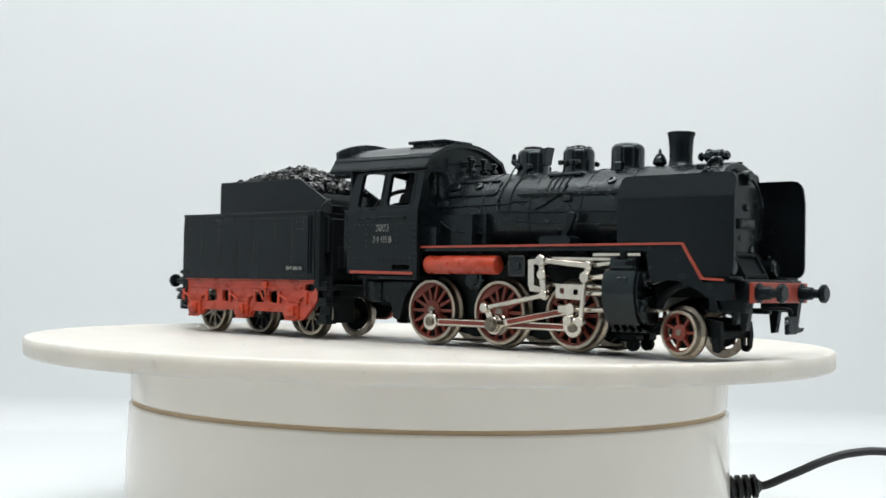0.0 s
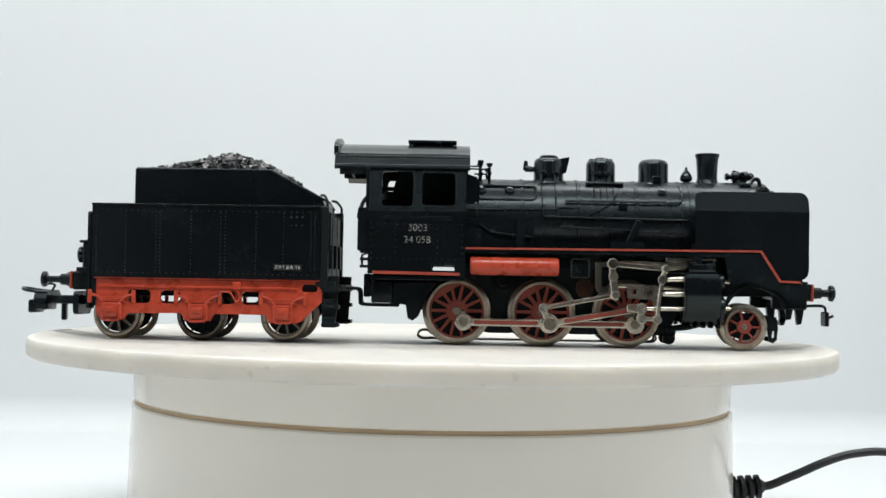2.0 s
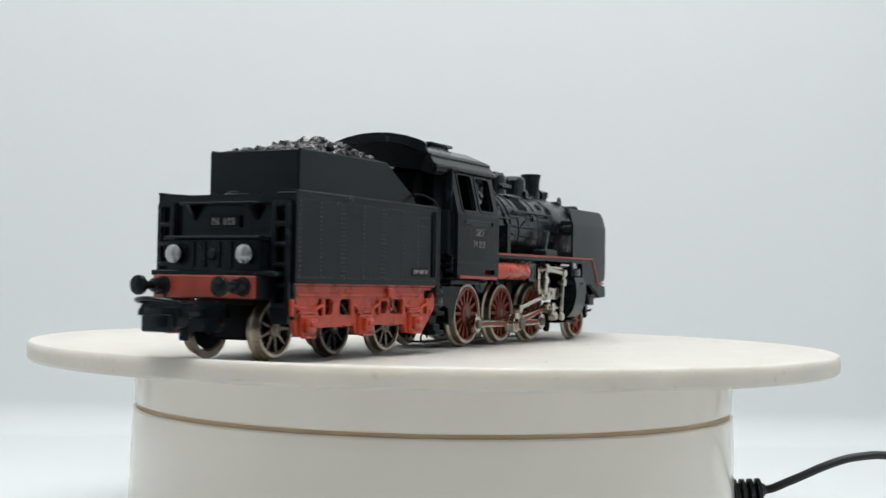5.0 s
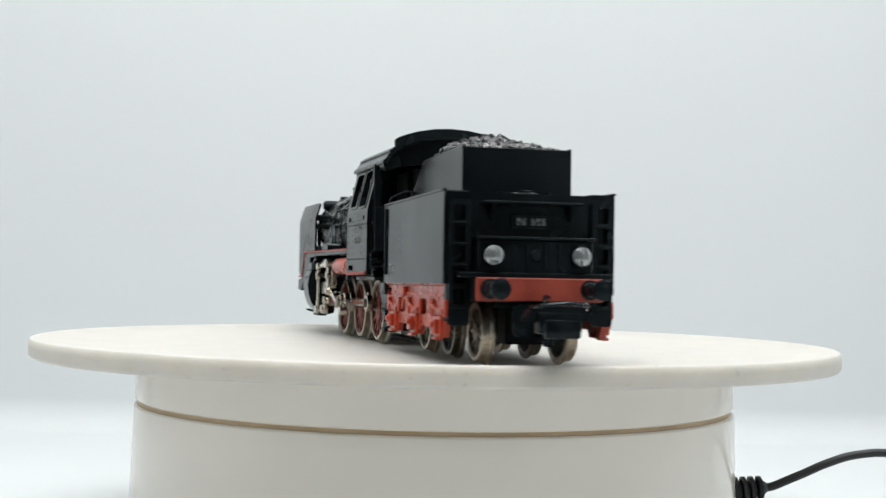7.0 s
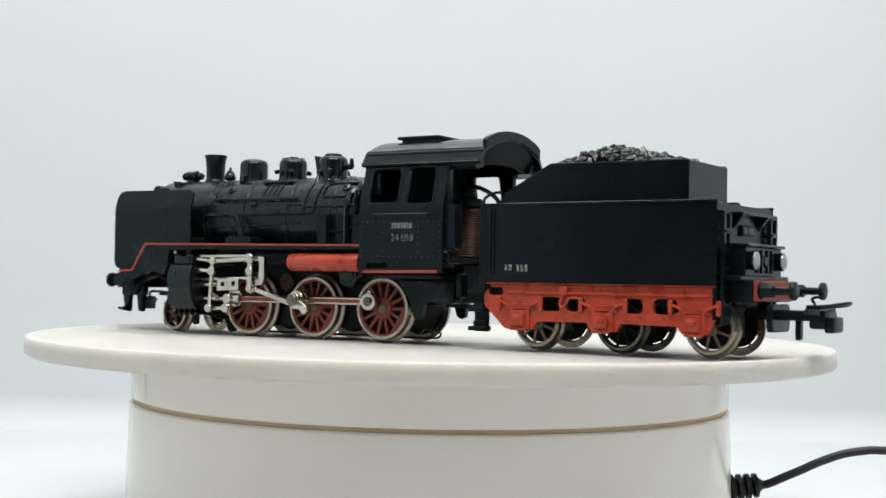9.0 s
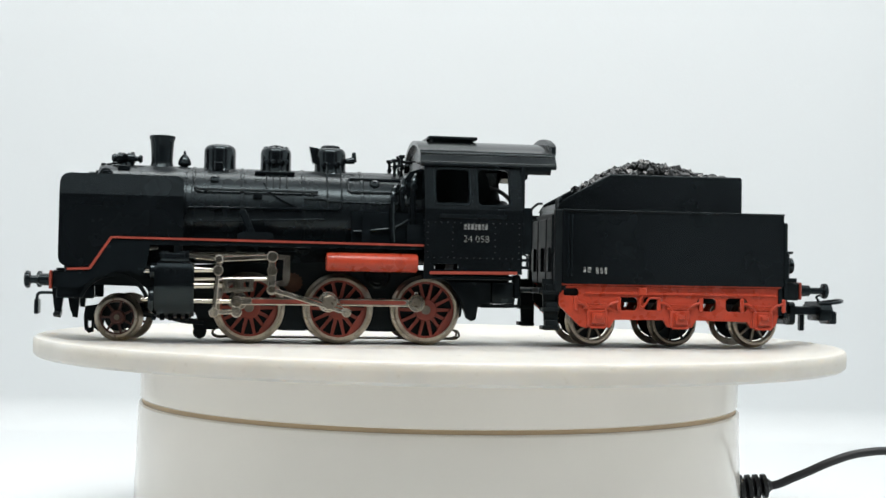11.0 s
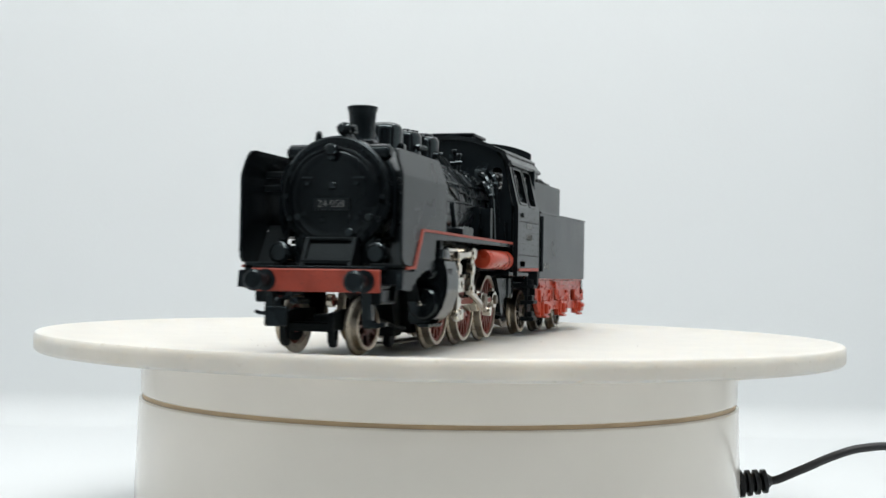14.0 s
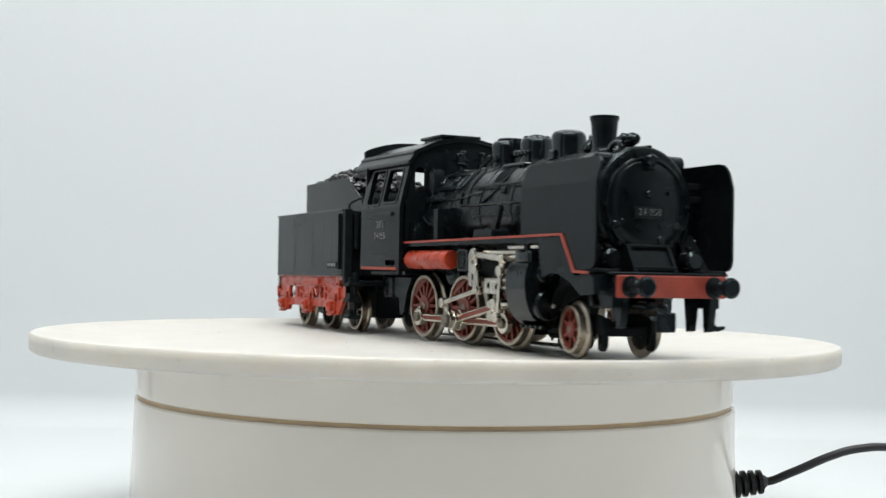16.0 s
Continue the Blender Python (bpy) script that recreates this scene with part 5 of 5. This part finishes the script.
    tube(bm, smooth_path([(-98.6, 2.0, 10.4), (-99.4, 2.0, 11.6), (-98.8, 2.0, 12.6), (-99.8, 2.0, 13.1), (-101.4, 2.0, 12.9)], 4), 0.32)
    hook = smooth_path([(-98.5, 4.4, 11.0), (-102.5, 4.6, 11.2), (-105.0, 3.6, 11.6), (-106.2, 0, 11.9), (-105.0, -3.6, 11.6), (-102.5, -4.6, 11.2), (-98.5, -4.4, 11.0)], 5)
    tube(bm, hook, 0.42)
    box(bm, -104.0, -101.8, -3.4, 3.4, 5.6, 9.0, 0.5, 2)
    put("coupler", bm, BLACK, label="black hook coupler with a wide loop")
    # red wheel frames with slots and axle boxes
    for s in (-1, 1):
        bm = bmesh.new()
        out = [(-83.2, 15.3), (-83.2, 9.6), (-82.0, 5.6), (-81.2, 4.8), (-75.6, 4.8), (-74.6, 6.3), (-61.4, 6.5), (-60.4, 4.7), (-54.2, 4.7), (-53.2, 6.5), (-40.6, 6.4), (-39.6, 4.5), (-33.4, 4.4), (-32.0, 4.8), (-26.8, 9.8), (-26.6, 15.2)]
        holes = [rounded(-74.6, -69.0, 8.8, 12.1, 1.0), rounded(-66.6, -61.6, 8.8, 12.0, 1.0), rounded(-52.8, -48.0, 8.9, 12.1, 1.0), rounded(-46.6, -41.4, 8.8, 12.0, 1.0), rounded(-31.7, -27.9, 12.2, 14.0, 0.6)]
        plate(bm, out, "y", s * 15.2, s * 16.3, holes)
        box(bm, -83.2, -26.6, min(s * 13, s * 16.7), max(s * 13, s * 16.7), 14.7, 15.4, 0.15)
        box(bm, -81.8, -33, min(s * 16.2, s * 16.7), max(s * 16.2, s * 16.7), 12.6, 13.2, 0.12)
        frame_side = put("wheel_frame", bm, RED, label="red tender frame side with slots")
        bm = bmesh.new()
        plate(bm, [(-40.8, 14.6), (-40.8, 8.0), (-39.4, 4.9), (-33.4, 4.8), (-32.2, 5.2), (-27.0, 10.0), (-26.5, 14.6)], "y", s * 14.7, s * 15.16)
        box(bm, -27.2, -26.45, min(s * 13, s * 16.2), max(s * 13, s * 16.2), 10.4, 15.0, 0.1)
        put("frame_lining", bm, DARK, frame_side, "black inner lining of the frame")
        for x in (-78.5, -57.2, -36.3):
            bm = bmesh.new()
            box(bm, x - 2.6, x + 2.6, min(s * 16, s * 17.0), max(s * 16, s * 17.0), 4.6, 8.9, 0.3)
            box(bm, x - 1.6, x + 1.6, min(s * 16.8, s * 18.0), max(s * 16.8, s * 18.0), 5.4, 8.2, 0.35, 2)
            box(bm, x - 1.0, x + 1.0, min(s * 17.8, s * 18.5), max(s * 17.8, s * 18.5), 6.6, 7.8, 0.25)
            box(bm, x - 2.0, x + 2.0, min(s * 16.4, s * 17.6), max(s * 16.4, s * 17.6), 4.3, 4.9, 0.15)
            for d in (-1, 1):
                tube(bm, smooth_path([(x + d * 1.8, s * 16.6, 8.6), (x + d * 3.2, s * 16.7, 10.2), (x + d * 5.4, s * 16.7, 10.9)], 4), 0.35)
                box(bm, x + d * 5.4 - 0.5, x + d * 5.4 + 0.5, min(s * 16.2, s * 17.0), max(s * 16.2, s * 17.0), 8.7, 12.0, 0.2)
            for k in range(3):
                box(bm, x - 3.4 + 0.5 * k, x + 3.4 - 0.5 * k, min(s * 16.2, s * 16.9), max(s * 16.2, s * 16.9), 9.1 + 0.45 * k, 9.5 + 0.45 * k, 0.08)
            put("axle_box", bm, RED, frame_side)
        bm = bmesh.new()
        tube(bm, smooth_path([(-51.8, s * 16.9, 11.8), (-49.5, s * 17.1, 11.9), (-48.5, s * 17.1, 10.8), (-47.6, s * 17.1, 9.6), (-46.8, s * 17.0, 10.6), (-47.8, s * 17.0, 13.0)], 4), 0.28)
        box(bm, -48.6, -46.6, min(s * 16.4, s * 17.3), max(s * 16.4, s * 17.3), 12.4, 14.4, 0.25)
        put("brake_link", bm, RED, frame_side)
    # wheels
    for s in (-1, 1):
        for x, mat in ((-79.2, TYRE), (-58.0, STEEL), (-36.8, TYRE)):
            w = spoked_wheel("tender_wheel", car, 6.45, 2.5, mat, STEEL if mat is TYRE else DARK, 9, 1.7, s, None, 0.12, "dull grey spoked tender wheel")
            w.location = ((x - X) * MM, s * 8.4 * MM, 5.95 * MM)
            # dark disc added for the shade between the spokes, leaving slits at the tyre
            bm = bmesh.new()
            rod(bm, (0, -s * 1.1, 0), (0, -s * 0.7, 0), 4.5, seg=28)
            part("gap_shade", bm, DARK, w)
    # front end: bulkhead, doors, steps
    bm = bmesh.new()
    box(bm, -28.4, -27.3, -16.5, 16.5, 13.5, 32.8, 0.2)
    box(bm, -27.0, -22.4, -13.8, 13.8, 12.6, 14.0, 0.2)
    for s in (-1, 1):
        box(bm, -27.35, -25.5, min(s * 15.0, s * 17.1), max(s * 15.0, s * 17.1), 13, 33.2, 0.2)
        box(bm, -28.0, -25.2, min(s * 13.4, s * 14.3), max(s * 13.4, s * 14.3), 22.4, 32.0, 0.2)
        plate(bm, [(-26.9, 3.6), (-23.6, 3.6), (-23.2, 9), (-22.8, 16.2), (-26.9, 16.2)], "y", s * 14.2, s * 15.0)
        for z in (3.8, 8.2, 12.4):
            box(bm, -26.8, -22.6, min(s * 13.2, s * 16.9), max(s * 13.2, s * 16.9), z, z + 1.0, 0.15)
            box(bm, -26.6, -23.6, min(s * 14.4, s * 16.2), max(s * 14.4, s * 16.2), z + 0.8, z + 2.4, 0.2)
        tube(bm, smooth_path([(-26, s * 15.8, 33), (-26.0, s * 15.6, 34.6), (-27.0, s * 13.0, 36.0), (-28, s * 11.4, 36.2)], 4), 0.35)
    for y0, y1 in ((-12.4, -5.4), (-4.6, 4.6), (5.4, 12.4)):
        box(bm, -27.4, -25.8, y0, y1, 15.0, 31.4, 0.3)
    for y in (-9, 0, 9):
        box(bm, -25.9, -25.2, y - 1.4, y + 1.4, 18, 24, 0.2)
    put("front_bulkhead", bm, DARK, label="black tender front with doors and steps")
    # coal heap
    rnd = random.Random(11)
    lumps = []
    for k in range(6):
        bm = bmesh.new()
        bmesh.ops.create_icosphere(bm, subdivisions=1, radius=1.0)
        for v in bm.verts:
            v.co *= rnd.uniform(0.82, 1.12)
            v.co.x *= 1.15
        heap = part("coal_lump", bm, COAL, car, sharp=12)
        lumps.append(heap.data)
        bpy.data.objects.remove(heap)

    def heap_top(x, y):
        """Height of the heap: a low hump with its crest forward of the middle."""
        base = 41.4 if x < -42 else 41.4 + (x + 42) * -0.42
        hump = 4.3 * math.exp(-((x + 51.5) / 9.5) ** 2) + 1.5 * math.exp(-((x + 63) / 9.0) ** 2)
        return base + hump * max(0.0, 1 - (y / 11.5) ** 2)
    for ix in range(29):
        for iy in range(10):
            x = -71.6 + ix * 1.45 + rnd.uniform(-0.5, 0.5)
            y = -9.4 + iy * 2.08 + rnd.uniform(-0.6, 0.6)
            if x > -35.8:
                continue
            ob = new("coal_lump", rnd.choice(lumps))
            ob.parent = car
            z = heap_top(x, y) + rnd.uniform(-0.35, 0.35)
            s = rnd.uniform(1.0, 1.65)
            ob.matrix_basis = Matrix.LocRotScale(((x - X) * MM, y * MM, z * MM), Euler((rnd.uniform(0, 6), rnd.uniform(0, 6), rnd.uniform(0, 6))), (s, s, s * 0.9))
    return car


# ---- build and move ----
tent()
TABLE, PLATE_PART = turntable()
LOCO = locomotive()
TENDER = tender()


def degrees_at(t):
    return float(np.interp(t, [a for a, _ in TURN], [b for _, b in TURN]))


def riding(t, x, y, heading):
    """Pose of a thing that rides on the platter: its place in the platter's own space, and its heading."""
    a = degrees_at(t)
    spin, own = Matrix.Rotation(radians(a), 4, "Z"), Matrix.Rotation(radians(a + heading), 4, "Z")
    p = spin @ Vector((x, y, 0)) * MM
    return Matrix.Translation((p.x, p.y, DISC_Z * MM + 0.00002)) @ own


def motions():
    steps = [k * 0.25 for k in range(65)]
    walk(PLATE_PART, [(t, pose(0, 0, DISC_Z * MM, 0, 0, degrees_at(t))) for t in steps])
    h = radians(-5.5)
    walk(LOCO, [(t, riding(t, -3.8 * math.sin(h), 3.8 * math.cos(h), -5.5)) for t in steps])
    h = radians(-7.3)
    x = TENDER_X * math.cos(h) - 1.7 * math.sin(h)
    y = TENDER_X * math.sin(h) + 1.7 * math.cos(h)
    walk(TENDER, [(t, riding(t, x, y, -7.3)) for t in steps])


motions()
